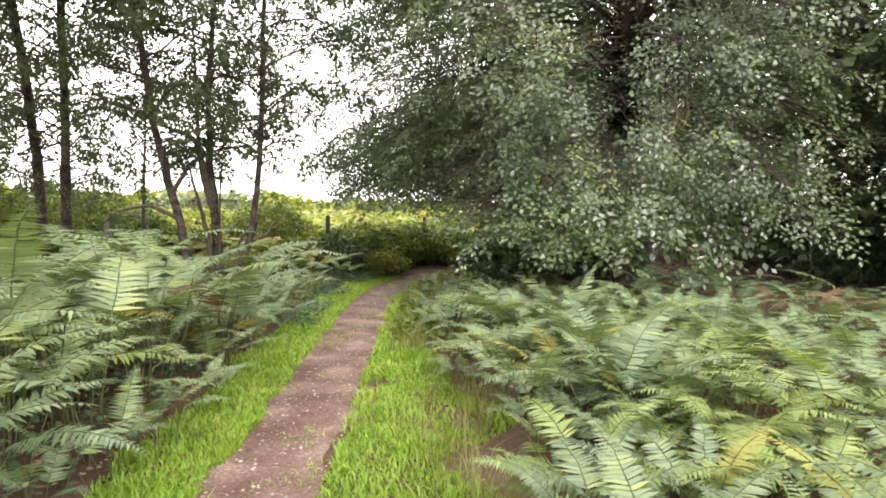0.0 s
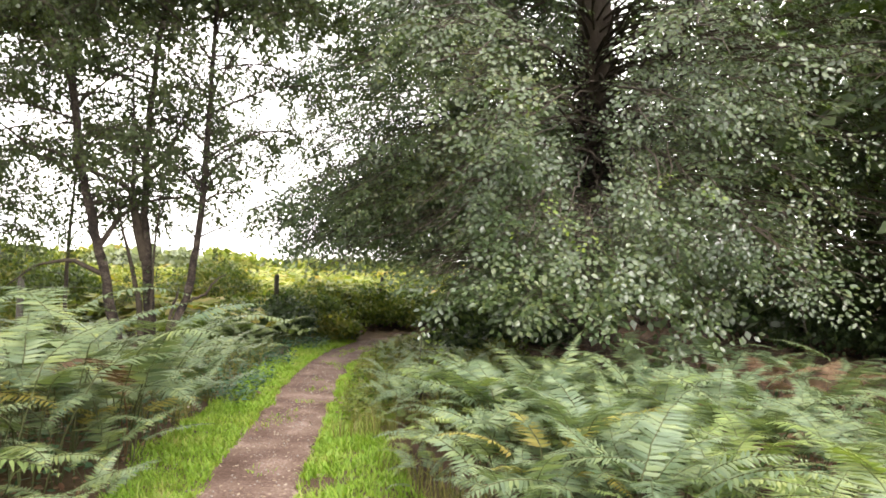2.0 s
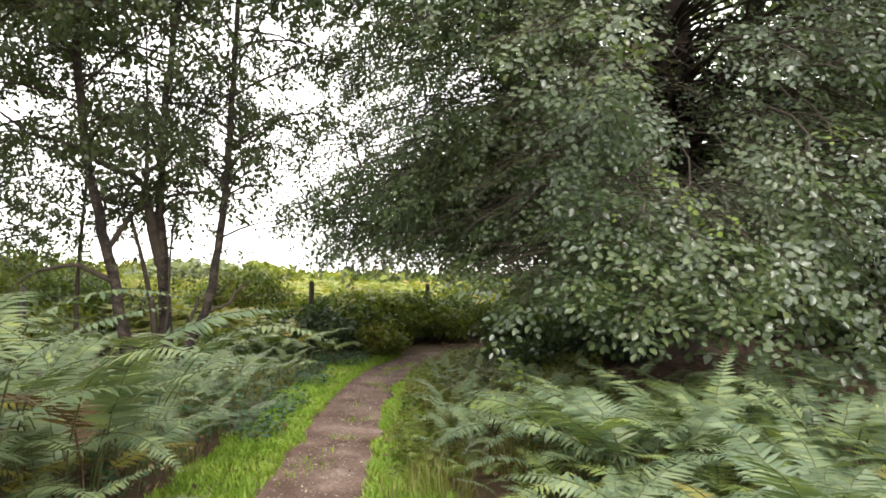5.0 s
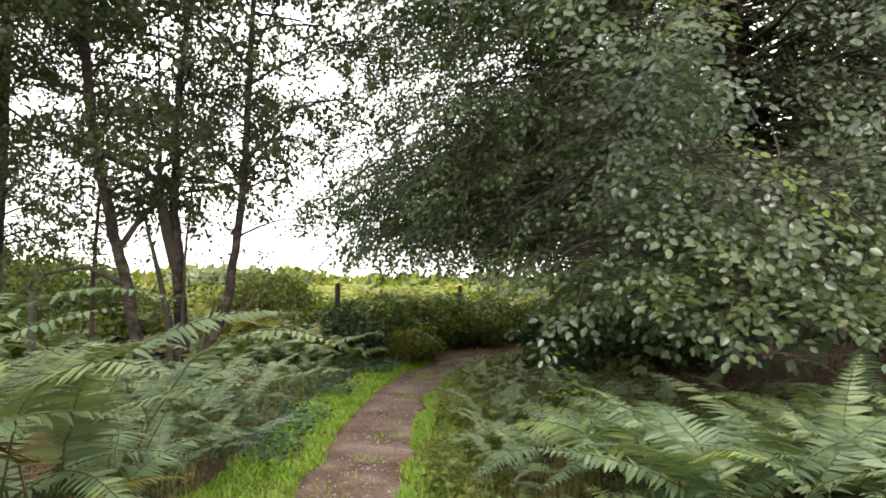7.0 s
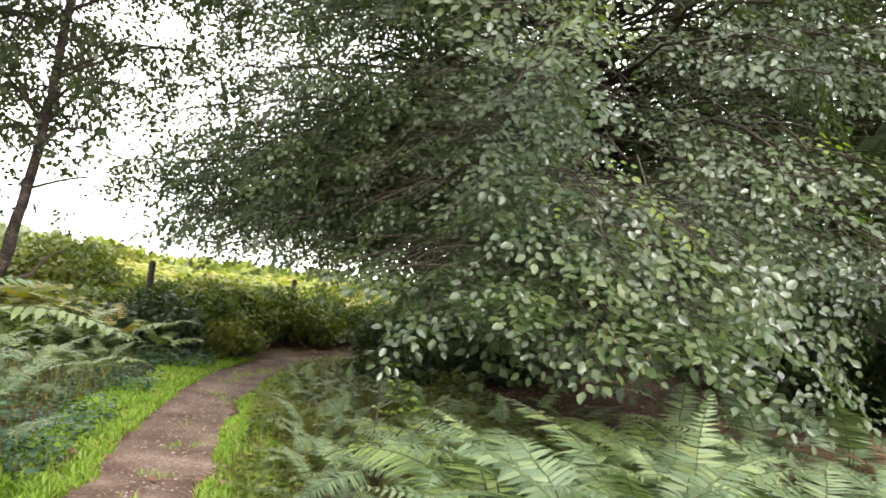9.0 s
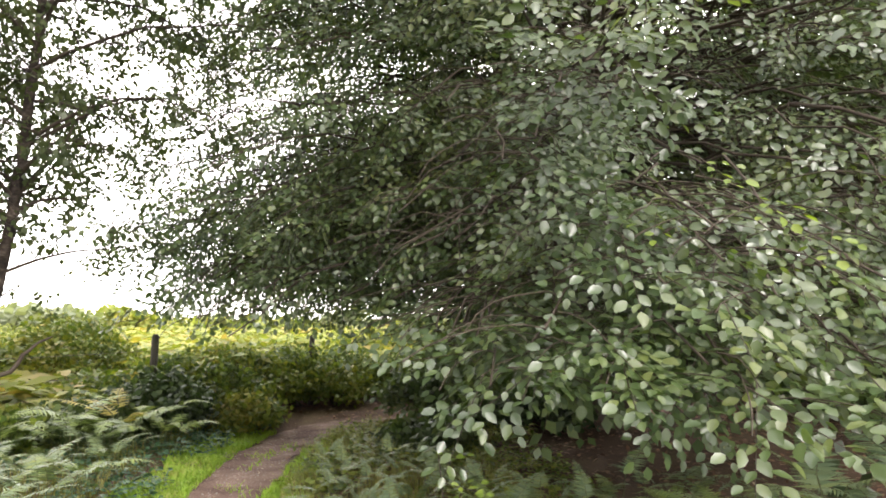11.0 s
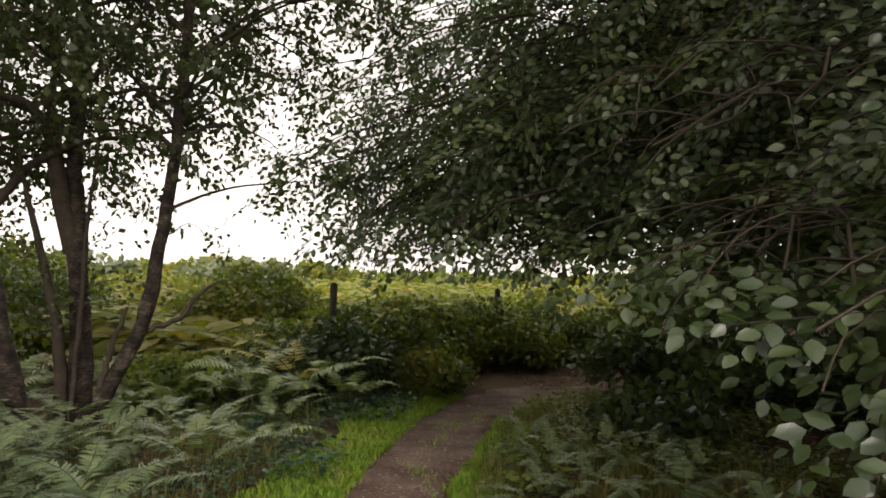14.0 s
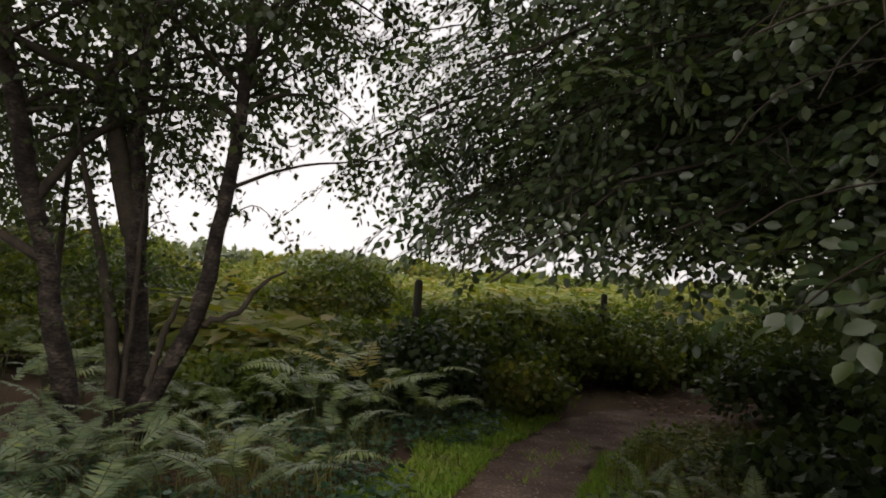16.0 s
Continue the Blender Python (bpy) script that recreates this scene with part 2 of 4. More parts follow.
def flat_spray(rng, length=0.6, leaf=0.075, step=0.055, plain=False, shape=None):
    """A flat fan of leaves on a twig with side twigs, as a beech holds them: twig along x, upper side to z."""
    P, D = [], []
    stems = [((0, 0, 0), (length, 0, -0.05))]
    x, side = 0.08, 1
    while x < length:
        reach = (length - x) * rng.uniform(0.35, 0.6) + 0.04
        ang = rng.uniform(0.7, 1.0) * side
        end = (x + reach * np.cos(ang), reach * np.sin(ang), -0.04 * rng.random())
        stems.append(((x, 0, 0), end))
        x += rng.uniform(0.07, 0.11)
        side = -side
    for a, b in stems:
        a, b = np.array(a), np.array(b)
        n = max(1, int(np.linalg.norm(b - a) / step))
        for k in range(1, n + 1):
            d = unit(b - a)
            ang = rng.uniform(0.5, 0.95) * (1 if k % 2 else -1) if k < n else 0
            c, s = np.cos(ang), np.sin(ang)
            P.append(a + (b - a) * k / n)
            D.append((c * d[0] - s * d[1], s * d[0] + c * d[1], rng.uniform(-0.35, 0.1)))
    P, D = np.array(P), np.array(D)
    N = np.array([0, 0, 1.0]) + rng.normal(0, 0.34, P.shape)
    V, F = leaves_at(P, D, N, rng.uniform(0.75, 1.2, len(P)) * leaf, 1.1, plain, shape)
    SV, SF, n = [], [], 0
    for a, b in stems[:1]:
        v, f = tube([a, b], [0.0035, 0.0015], 3)
        SV.append(v), SF.append(f + n)
        n += len(v)
    return V, F, np.concatenate(SV), np.concatenate(SF)


def loose_spray(rng, length=0.5, leaf=0.05, count=38):
    """A hanging twig with leaves all round, as a birch holds them."""
    t = rng.random(count) ** 0.8
    P = np.stack([t * length, rng.normal(0, 0.085, count) * (0.3 + t), rng.normal(0, 0.06, count)], -1)
    D = rng.normal(0, 1, (count, 3)) + (0.8, 0, -0.9)
    V, F = leaves_at(P, D, rng.normal(0, 1, (count, 3)), rng.uniform(0.7, 1.25, count) * leaf, 1.3, True)
    SV, SF = tube([(0, 0, 0), (length * 0.5, 0, 0.01), (length, 0, -0.03)], [0.004, 0.003, 0.0015], 3)
    return V, F, SV, SF


def place_sprays(rng, sprays, P, D, N, size, leaves, stems):
    """Adds sprays at places P, along D, upper side to N."""
    D = unit(D)
    S = unit(np.cross(N, D))
    N = np.cross(D, S)
    for p, d, s, n, z in zip(P, D, S, N, np.broadcast_to(size, (len(P),))):
        V, F, SV, SF = sprays[rng.integers(len(sprays))]
        m = np.stack([d, s, n]) * z
        leaves.add(V @ m + p, F)
        stems.add(SV @ m + p, SF)


def arc(rng, start, az, length, e0, e1, n=9, wobble=0.12):
    """A bough: elevation goes from e0 to e1 along it."""
    e = np.linspace(e0, e1, n) + rng.normal(0, wobble * 0.5, n)
    a = az + np.cumsum(rng.normal(0, wobble, n)) * 0.6
    step = length / n * np.stack([np.cos(e) * np.cos(a), np.cos(e) * np.sin(a), np.sin(e)], -1)
    return np.concatenate([[start], start + np.cumsum(step, axis=0)])


def along(P, t):
    """The place and the way at the share t of a line."""
    x = t * (len(P) - 1)
    i = min(int(x), len(P) - 2)
    return P[i] + (P[i + 1] - P[i]) * (x - i), unit(P[i + 1] - P[i])


def bough(rng, P, r0, sprays, leaf_from=0.25, side_gap=0.38, side_len=1.5, spray_gap=0.3, size=1.0, hang=-0.25, floor=0.35):
    """Wood and leaves of one bough with its side branches."""
    wood, leaf = Heap(), Heap()
    wood.add(*tube(P, np.linspace(r0, r0 * 0.15, len(P)), 7))
    total = np.linalg.norm(np.diff(P, axis=0), axis=1).sum()
    s, side = leaf_from * total, 1
    SP, SD, SN = [], [], []
    while s < total:
        t = s / total
        p, d = along(P, t)
        length = side_len * (1.15 - 0.75 * t) * rng.uniform(0.6, 1.15)
        az = np.arctan2(d[1], d[0]) + side * rng.uniform(0.6, 1.15)
        Q = arc(rng, p, az, length, np.arcsin(np.clip(d[2], -1, 1)) * 0.6 + rng.normal(0.05, 0.15), hang + rng.normal(0, 0.15), 5, 0.15)
        wood.add(*tube(Q, np.linspace(r0 * 0.28 * (1.1 - t) + 0.004, 0.003, len(Q)), 4))
        u = 0.12
        k = side
        while u < length:
            q, e = along(Q, u / length)
            turn = k * rng.uniform(0.3, 0.9)
            c, w = np.cos(turn), np.sin(turn)
            SP.append(q), SD.append((c * e[0] - w * e[1], w * e[0] + c * e[1], e[2] - rng.uniform(0.05, 0.4)))
            SN.append(np.array([0.35 * e[0], 0.35 * e[1], 1.0]) + rng.normal(0, 0.22, 3))
            u += spray_gap * rng.uniform(0.7, 1.3)
            k = -k
        s += side_gap * rng.uniform(0.7, 1.3)
        side = -side
    if SP:
        SP, SD, SN = np.array(SP), np.array(SD), np.array(SN)
        ok = SP[:, 2] > floor
        place_sprays(rng, sprays, SP[ok], SD[ok], SN[ok], size * rng.uniform(0.8, 1.2, ok.sum()), leaf, wood)
    return wood, leaf


# ---- the ground ----
def path_mid(y):
    return float(np.interp(y, [-6, 0, 4.4, 6.2, 8.8, 10.3, 11.8, 13.5, 15.2, 16.5], [2.0, 0.45, -0.62, -1.13, -1.85, -2.28, -2.62, -2.8, -2.7, -2.0]))


def path_half(y):
    return float(np.interp(y, [-6, 4, 5.7, 9, 12, 14, 16], [0.35, 0.35, 0.345, 0.36, 0.36, 0.42, 0.5]))


def ground_height(x, y):
    """Gentle unevenness; the trodden line lies a little lower; the heath beyond the fence climbs slowly."""
    h = 0.05 * noise.noise((x * 0.5, y * 0.5, 0)) + 0.02 * noise.noise((x * 2.1, y * 2.1, 5))
    d = abs(x - path_mid(y)) if y < 16.5 else 9.0
    k = min(1.0, max(0.0, (d - 0.25) / 0.6))
    h = h * (0.25 + 0.75 * k) + 0.05 * k - 0.02
    far = max(0.0, math.hypot(x, y - 8) - 14)
    if far > 0 and far < 400:
        h += 0.3 * math.sin(min(1.0, far / 50) * 1.57) * (1 + 1.3 * noise.noise((x * 0.03, y * 0.03, 2)))
    return h


def ground_mesh():
    near_x = np.arange(-12, 12.01, 0.2)
    near_y = np.arange(-4, 20.01, 0.2)
    out = np.array([14, 17, 21, 27, 36, 50, 80, 140, 300, 700, 1500])
    xs = np.concatenate([-out[::-1], near_x, out])
    ys = np.concatenate([4 - out[::-1], near_y, 18 + out - 10])
    V = [(x, y, ground_height(x, y)) for y in ys for x in xs]
    nx, ny = len(xs), len(ys)
    i, j = np.meshgrid(np.arange(ny - 1), np.arange(nx - 1), indexing="ij")
    F = np.stack([i * nx + j, i * nx + j + 1, (i + 1) * nx + j + 1, (i + 1) * nx + j], -1).reshape(-1, 4)
    return mesh_of("ground", V, F, [M_FLOOR], None, True)


tagged(new("ground", ground_mesh()), "dark woodland soil with leaf litter and low growth", "ground", "", "structure")


def path_mesh():
    """The trodden strip, with a ragged edge, then the wider bare corner where it turns to the right."""
    line = []
    y = -5.0
    while y < 14.6:
        line.append((path_mid(y), y, path_half(y)))
        y += 0.12
    cx, cy = line[-1][0], line[-1][1]
    for k in range(1, 60):
        a = min(1.0, k / 14) * radians(72)
        cx, cy = cx + 0.13 * math.sin(a), cy + 0.13 * math.cos(a)
        line.append((cx, cy, 0.48))
    V, cols = [], 9
    for k, (x, y, half) in enumerate(line):
        x2, y2 = (line[k + 1][0], line[k + 1][1]) if k + 1 < len(line) else (2 * x - line[k - 1][0], 2 * y - line[k - 1][1])
        dx, dy = x2 - x, y2 - y
        q = math.hypot(dx, dy)
        rx, ry = dy / q, -dx / q
        for c in range(cols):
            s = c / (cols - 1) * 2 - 1
            edge = half * (1 + 0.34 * noise.noise((s * 3, y * 1.3, x)) + 0.32 * noise.noise((s * 3, y * 6, x * 6)))
            px, py = x + rx * s * edge, y + ry * s * edge
            V.append((px, py, ground_height(px, py) + 0.012 - 0.012 * abs(s) ** 3 + 0.006))
    i, j = np.meshgrid(np.arange(len(line) - 1), np.arange(cols - 1), indexing="ij")
    F = np.stack([i * cols + j, i * cols + j + 1, (i + 1) * cols + j + 1, (i + 1) * cols + j], -1).reshape(-1, 4)
    return mesh_of("footpath", V, F, [M_PATH], None, True)


tagged(new("footpath", path_mesh()), "narrow trodden earth footpath with pebbles and dead leaves", "path", "", "structure")


# ---- the large beech ----
BEECH = (1.7, 16.4)


def crown_radius(az, z):
    """How far the beech's leaves reach, by direction in degrees and by height."""
    r = float(np.interp(az, [-215, -170, -142, -126, -118, -111, -105, -98, -84, -60, 0, 60], [6.6, 7.0, 7.3, 7.0, 6.5, 6.8, 7.5, 7.65, 7.1, 7.2, 7.2, 7.0]))
    r += float(np.interp(az, [-130, -112, -60, -30], [0, 1, 1, 0])) * float(np.interp(z, [2.6, 4.2, 8, 11], [0, 0.7, 1.2, 0.5]))
    return r * math.sqrt(max(0.05, 1 - (max(0.0, z - 2.0) / 15.5) ** 2)) * (1 + 0.05 * noise.noise((az * 0.06, z * 0.7, 1)))


def crown_low(az):
    """The height of the skirt's lower edge."""
    return float(np.interp(az, [-215, -150, -135, -124, -119, -110, -96, -85, -60, 20], [1.8, 1.55, 1.5, 1.4, 1.15, 1.06, 1.04, 0.95, 0.85, 1.0]))


def in_opening(p):
    """The crown has one opening towards the path, through which the trunk shows."""
    q = np.degrees(np.arctan2(p[:, 1] - BEECH[1], p[:, 0] - BEECH[0]))
    far = np.hypot(p[:, 1] - BEECH[1], p[:, 0] - BEECH[0])
    return (np.abs(q + 94.0) < 3.0 + 9.0 / np.maximum(far, 0.5)) & (p[:, 2] > 2.95 - 0.09 * far) & (p[:, 2] < 8.2 - 0.4 * far)


def beech_bough(rng, az, z_tip, reach, h0, r0, sprays, dense, floor, low=False):
    """A bough that rises from the trunk and droops to its tip, with fans of leaves turned outwards."""
    a = radians(az)
    out = np.array([math.cos(a), math.sin(a), 0.0])
    start = np.array([*BEECH, h0]) + out * 0.25
    tip = np.array([BEECH[0], BEECH[1], 0]) + out * reach + np.array([0, 0, z_tip])
    side = np.array([-out[1], out[0], 0]) * rng.normal(0, 0.5)
    c1 = start + (tip - start) * 0.38 + side + np.array([0, 0, 0.6 + 0.22 * max(0.0, h0 - z_tip)])
    c2 = tip - out * 1.3 + side * 0.5 + np.array([0, 0, 0.75])
    t = np.linspace(0, 1, 13)[:, None]
    P = (1 - t) ** 3 * start + 3 * t * (1 - t) ** 2 * c1 + 3 * t * t * (1 - t) * c2 + t**3 * tip
    P[1:-1] += rng.normal(0, 0.05, P[1:-1].shape)
    wood, leaf = Heap(), Heap()
    wood.add(*tube(P, np.linspace(r0, 0.006, len(P)), 7))
    total = np.linalg.norm(np.diff(P, axis=0), axis=1).sum()
    s, k = total * rng.uniform(0.2, 0.3), 1
    SP, SD, SN = [], [], []
    facing = out * (0.3 if low else rng.uniform(0.35, 1.0)) + np.array([0, 0, 0.8])
    spread = 0.22 if low else 0.32 if az > -112 else 0.6
    while s < total + 0.02:
        f = min(s / total, 1.0)
        p, d = along(P, min(f, 0.999))
        flat = np.arctan2(d[1], d[0]) + k * rng.uniform(0.5, 1.2)
        length = (1.75 - 1.15 * f) * rng.uniform(0.6, 1.2)
        Q = arc(rng, p, flat, length, rng.uniform(-0.15, 0.3), rng.uniform(-1.1, -0.4), 6, 0.16)
        if in_opening(Q[[0, 3, -1]]).any() and rng.random() < 0.9:
            s += dense * 1.5
            continue
        wood.add(*tube(Q, np.linspace(0.014 * (1.2 - f), 0.003, len(Q)), 4))
        u, w = 0.1, k
        while u < length:
            q, e = along(Q, u / length)
            turn = w * rng.uniform(0.2, 1.0)
            c, v = math.cos(turn), math.sin(turn)
            SP.append(q)
            SD.append((c * e[0] - v * e[1], v * e[0] + c * e[1], e[2] * 0.25 - rng.uniform(0.0, 0.3) if low else e[2] * 0.6 - rng.uniform(0.1, 0.6)))
            SN.append(facing + rng.normal(0, spread, 3) - np.array([0, spread * 0.7, 0]))
            u += dense * rng.uniform(0.7, 1.3) * (1.0 if f > 0.5 else 1.5)
            w = -w
        s += dense * 1.35 * rng.uniform(0.7, 1.3) * (1.0 if f > 0.5 else 1.6)
        k = -k
    if not SP:
        return None, None
    SP, SD, SN = np.array(SP), np.array(SD), np.array(SN)
    gap = in_opening(SP) & (rng.random(len(SP)) < 0.93)
    # leaves gather in clumps with dark hollows between them
    clump = np.array([noise.noise(p * 1.15) + 0.5 * noise.noise(p * 2.6) for p in SP])
    far = np.hypot(SP[:, 1] - BEECH[1], SP[:, 0] - BEECH[0])
    hollow = (clump < -0.16) & (far > 3.6) & (az > -122) & (dense < 0.5)
    # clear of the path: no low leaves on its side, none where one walks
    walked = np.clip(((SP[:, 0] + 0.4) * -0.85 + (SP[:, 1] - 6.0) * 2.4) / 6.48, 0, 1)
    beside = np.hypot(SP[:, 0] + 0.4 + 0.85 * walked, SP[:, 1] - 6.0 - 2.4 * walked)
    clear = ((SP[:, 0] < -0.6 - 0.5 * np.maximum(0, SP[:, 1] - 9.5)) & (SP[:, 2] < 1.7)) | ((beside < 1.2) & (SP[:, 2] < 3.2)) | ((SP[:, 0] < -0.2 - 0.36 * (SP[:, 1] - 6.0)) & (SP[:, 1] < 10.2) & (SP[:, 2] < 3.0))
    # over the low plates beside the path one looks far in under the crown
    clear |= (SP[:, 1] < 10.8) & (SP[:, 0] < -0.78 + 0.27 * (SP[:, 1] - 7.25)) & (SP[:, 2] > 1.6) & (SP[:, 2] < 3.6)
    ok = (SP[:, 2] > floor) & ~gap & ~clear & ~hollow
    if not ok.any():
        return None, None
    place_sprays(rng, sprays, SP[ok], SD[ok], SN[ok], rng.uniform(0.75, 1.15, ok.sum()) * (1 if dense < 0.4 else 1.6), leaf, wood)
    return wood, leaf


def beech_tree():
    rng = np.random.default_rng(3)
    tree = thing("beech_tree", *BEECH, 0, "large old beech with a dark trunk and drooping leafy skirt", "tree")
    back = Matrix.Translation((-BEECH[0], -BEECH[1], 0))
    h = np.array([-0.15, 0.15, 0.5, 1.2, 3, 5, 8, 11, 14, 17])
    r = np.array([0.68, 0.58, 0.51, 0.47, 0.45, 0.42, 0.34, 0.22, 0.14, 0.05])
    sway = np.stack([BEECH[0] + 0.12 * np.sin(h * 0.35), BEECH[1] + 0.1 * np.sin(h * 0.27 + 1), h], -1)
    part("trunk", mesh_of("beech_trunk", *tube(sway, r, 18), [M_BEECH_BARK], None, True), tree, at=back)
    for Q, q in (([(1.5, 16.1, 0.6), (0.85, 15.6, 2.0), (0.45, 15.2, 3.6), (0.1, 14.8, 5.5), (-0.1, 14.4, 8.0), (-0.3, 13.9, 11.0)], [0.24, 0.20, 0.18, 0.15, 0.12, 0.05]),
                 ([(1.8, 16.3, 3.6), (2.4, 16.2, 4.6), (3.1, 16.1, 5.9), (3.7, 16.0, 8.0), (4.0, 15.9, 11.0)], [0.2, 0.17, 0.15, 0.12, 0.05])):
        part("stem", mesh_of("beech_stem", *tube(Q, q, 12), [M_BEECH_BARK], None, True), tree, at=back)
    sprays = [flat_spray(rng, rng.uniform(0.42, 0.62), 0.068, 0.054) for _ in range(12)]
    near = [flat_spray(rng, rng.uniform(0.42, 0.6), 0.066, 0.05, shape=BROAD) for _ in range(10)]
    rough = [flat_spray(rng, rng.uniform(0.5, 0.7), 0.085, 0.07, True) for _ in range(6)]
    fresh = [flat_spray(rng, 0.32, 0.06, 0.06) for _ in range(3)]

    def grow(az, z_tip, reach, h0, dense, floor, fine=None):
        a = radians(az)
        if in_opening(np.array([[BEECH[0] + reach * f * math.cos(a), BEECH[1] + reach * f * math.sin(a), z_tip + (1 - f)] for f in (1.0, 0.75)])).any():
            return None
        wood, leaf = beech_bough(rng, az, z_tip, reach, h0, rng.uniform(0.010, 0.020) if fine else rng.uniform(0.02, 0.04) if az > -118 else rng.uniform(0.014, 0.03), fine if fine else sprays if z_tip < 5.4 and dense < 0.5 else rough, dense, floor, fine is not None and z_tip < 1.65)
        if leaf is None:
            return None
        b = part("branch", wood.mesh("beech_branch", [M_TWIG], True), tree, at=back)
        part("leaves", leaf.mesh("beech_leaves", [M_BEECH]), b)
        return b

    for row in range(12):
        count = 15 if row < 9 else 9
        for k in range(count):
            az = -212 + (k + rng.random()) * 232 / count
            z = crown_low(az) + (row + rng.uniform(-0.3, 0.5)) * (0.68 if row < 10 else 0.8) + 0.1
            reach = crown_radius(az, z) * rng.uniform(0.9, 1.02)
            grow(az, z, reach, np.clip(z * 0.75 + rng.uniform(1.4, 2.6), 2.3, 10), 0.31 if row < 9 else 0.5, crown_low(az) - 0.15)
    for k in range(34):
        az = -106 + (k + rng.random()) * 38 / 34
        z = crown_low(az) + rng.uniform(0.1, 3.0)
        grow(az, z, crown_radius(az, z) * rng.uniform(0.92, 1.04), z + rng.uniform(1.2, 2.0), 0.28, crown_low(az) - 0.1)
    # the low plates of leaves that reach out furthest
    for k in range(26):
        az = -111 + (k + rng.random()) * 19 / 26
        z = crown_low(az) + (rng.uniform(0.1, 0.45) if k % 2 else rng.uniform(0.4, 1.6))
        grow(az, z, crown_radius(az, z) * rng.uniform(0.98, 1.05), z + rng.uniform(0.7, 1.2), 0.27, crown_low(az) - 0.05, near)
    # leaves hang low further in, too
    for k in range(26):
        az = -120 + (k + rng.random()) * 48 / 26
        z = crown_low(az) + rng.uniform(-0.1, 0.5)
        grow(az, z, crown_radius(az, z) * rng.uniform(0.35, 0.8), z + rng.uniform(0.8, 1.4), 0.5, crown_low(az) - 0.3)
    # and the curtain of leaves above them
    for k in range(26):
        az = -104 + (k + rng.random()) * 18 / 26
        z = rng.uniform(1.66, 3.1)
        grow(az, z, crown_radius(az, z) * rng.uniform(0.93, 1.03), z + rng.uniform(0.9, 1.5), 0.29, 1.2, near)
    for k in range(100):
        az, z = -166 + (k + rng.random()) * 58 / 100, rng.uniform(2.2, 7.6)
        grow(az, z, crown_radius(az, z) * rng.uniform(0.55, 1.0), z + rng.uniform(1.0, 1.8), 0.26, 1.5)
    for k in range(58):
        az = -158 + (k + rng.random()) * 38 / 58
        z = crown_low(az) + rng.uniform(0.0, 1.1)
        grow(az, z, crown_radius(az, z) * rng.uniform(0.5, 0.92), z + rng.uniform(1.0, 1.8), 0.27, crown_low(az) - 0.15)
    for k in range(30):
        az, z = -78 + (k + rng.random()) * 90 / 30, rng.uniform(1.8, 8.5)
        grow(az, z, crown_radius(az, z) * rng.uniform(0.4, 0.8), z + rng.uniform(0.6, 1.6), 0.55, 1.2)
    for k in range(60):
        az, z = -210 + (k + rng.random()) * 225 / 60, rng.uniform(2.2, 8.5)
        grow(az, z, crown_radius(az, z) * rng.uniform(0.35, 0.7), z + rng.uniform(0.6, 1.6), 0.6, crown_low(az))
    for k in range(40):
        az = -123 + (k + rng.random()) * 45 / 40
        z = crown_low(az) + rng.uniform(0.1, 2.8)
        grow(az, z, crown_radius(az, z) * rng.uniform(0.35, 0.86), z + rng.uniform(1.2, 2.2), 0.36, crown_low(az) - 0.1)
    for k in range(26):
        az, z = 30 + k * 118 / 26, rng.uniform(1.2, 9)
        grow(az, z, crown_radius(az, z), z + 2, 0.6, 0.9)
    for k in range(14):
        az, z = -212 + k * 360 / 14, rng.uniform(9.5, 13)
        grow(az, z, crown_radius(az, z), z + 1.5, 0.75, 3)
    # a few sprigs of late, pale leaves on the outside
    for x, y, z in ((0.75, 9.1, 2.35), (0.95, 9.0, 2.15), (0.55, 9.15, 2.1), (1.3, 8.95, 1.95), (2.0, 8.9, 2.6), (2.3, 8.95, 2.45)):
        wood, leaf = Heap(), Heap()
        start = np.array([x, y + 0.7, z + 0.25])
        wood.add(*tube([start, (x, y + 0.3, z + 0.12), (x, y, z)], [0.008, 0.006, 0.004], 4))
        place_sprays(rng, fresh, [np.array([x, y, z])], np.array([(rng.normal(0, 0.6), -0.5, -0.3)]), np.array([(0, -0.4, 1.0)]), 1.0, leaf, wood)
        b = part("branch", wood.mesh("beech_sprig", [M_TWIG], True), tree, at=back)
        part("leaves", leaf.mesh("fresh_beech_leaves", [M_FRESH]), b, "pale yellow-green young leaves")
    return tree


beech_tree()


def beech_sapling(x, y, seed):
    """A thin young shoot with pale leaves at the edge of the skirt."""
    rng = np.random.default_rng(seed)
    t = thing("beech_sapling", x, y, ground_height(x, y), "thin young beech shoot with pale green leaves", "sapling")
    sp = [flat_spray(rng, 0.22, 0.05, 0.045) for _ in range(3)]
    for k in range(3):
        wood, leaf = Heap(), Heap()
        a = rng.uniform(0, 6.28)
        P = arc(rng, np.zeros(3), a, rng.uniform(0.75, 1.05), 1.35, 0.7, 7, 0.1)
        wood.add(*tube(P, np.linspace(0.008, 0.003, len(P)), 5))
        for f in (0.6, 0.72, 0.84, 0.97):
            p, d = along(P, f)
            b = rng.uniform(0, 6.28)
            place_sprays(rng, sp, [p], np.array([(math.cos(b), math.sin(b), 0.1)]), np.array([(0, -0.2, 1.0)]), 1.0, leaf, wood)
        stem = part("stem", wood.mesh("sapling_stem", [M_TWIG], True), t)
        part("leaves", leaf.mesh("sapling_leaves", [M_FRESH]), stem)


beech_sapling(-0.52, 8.68, 5)


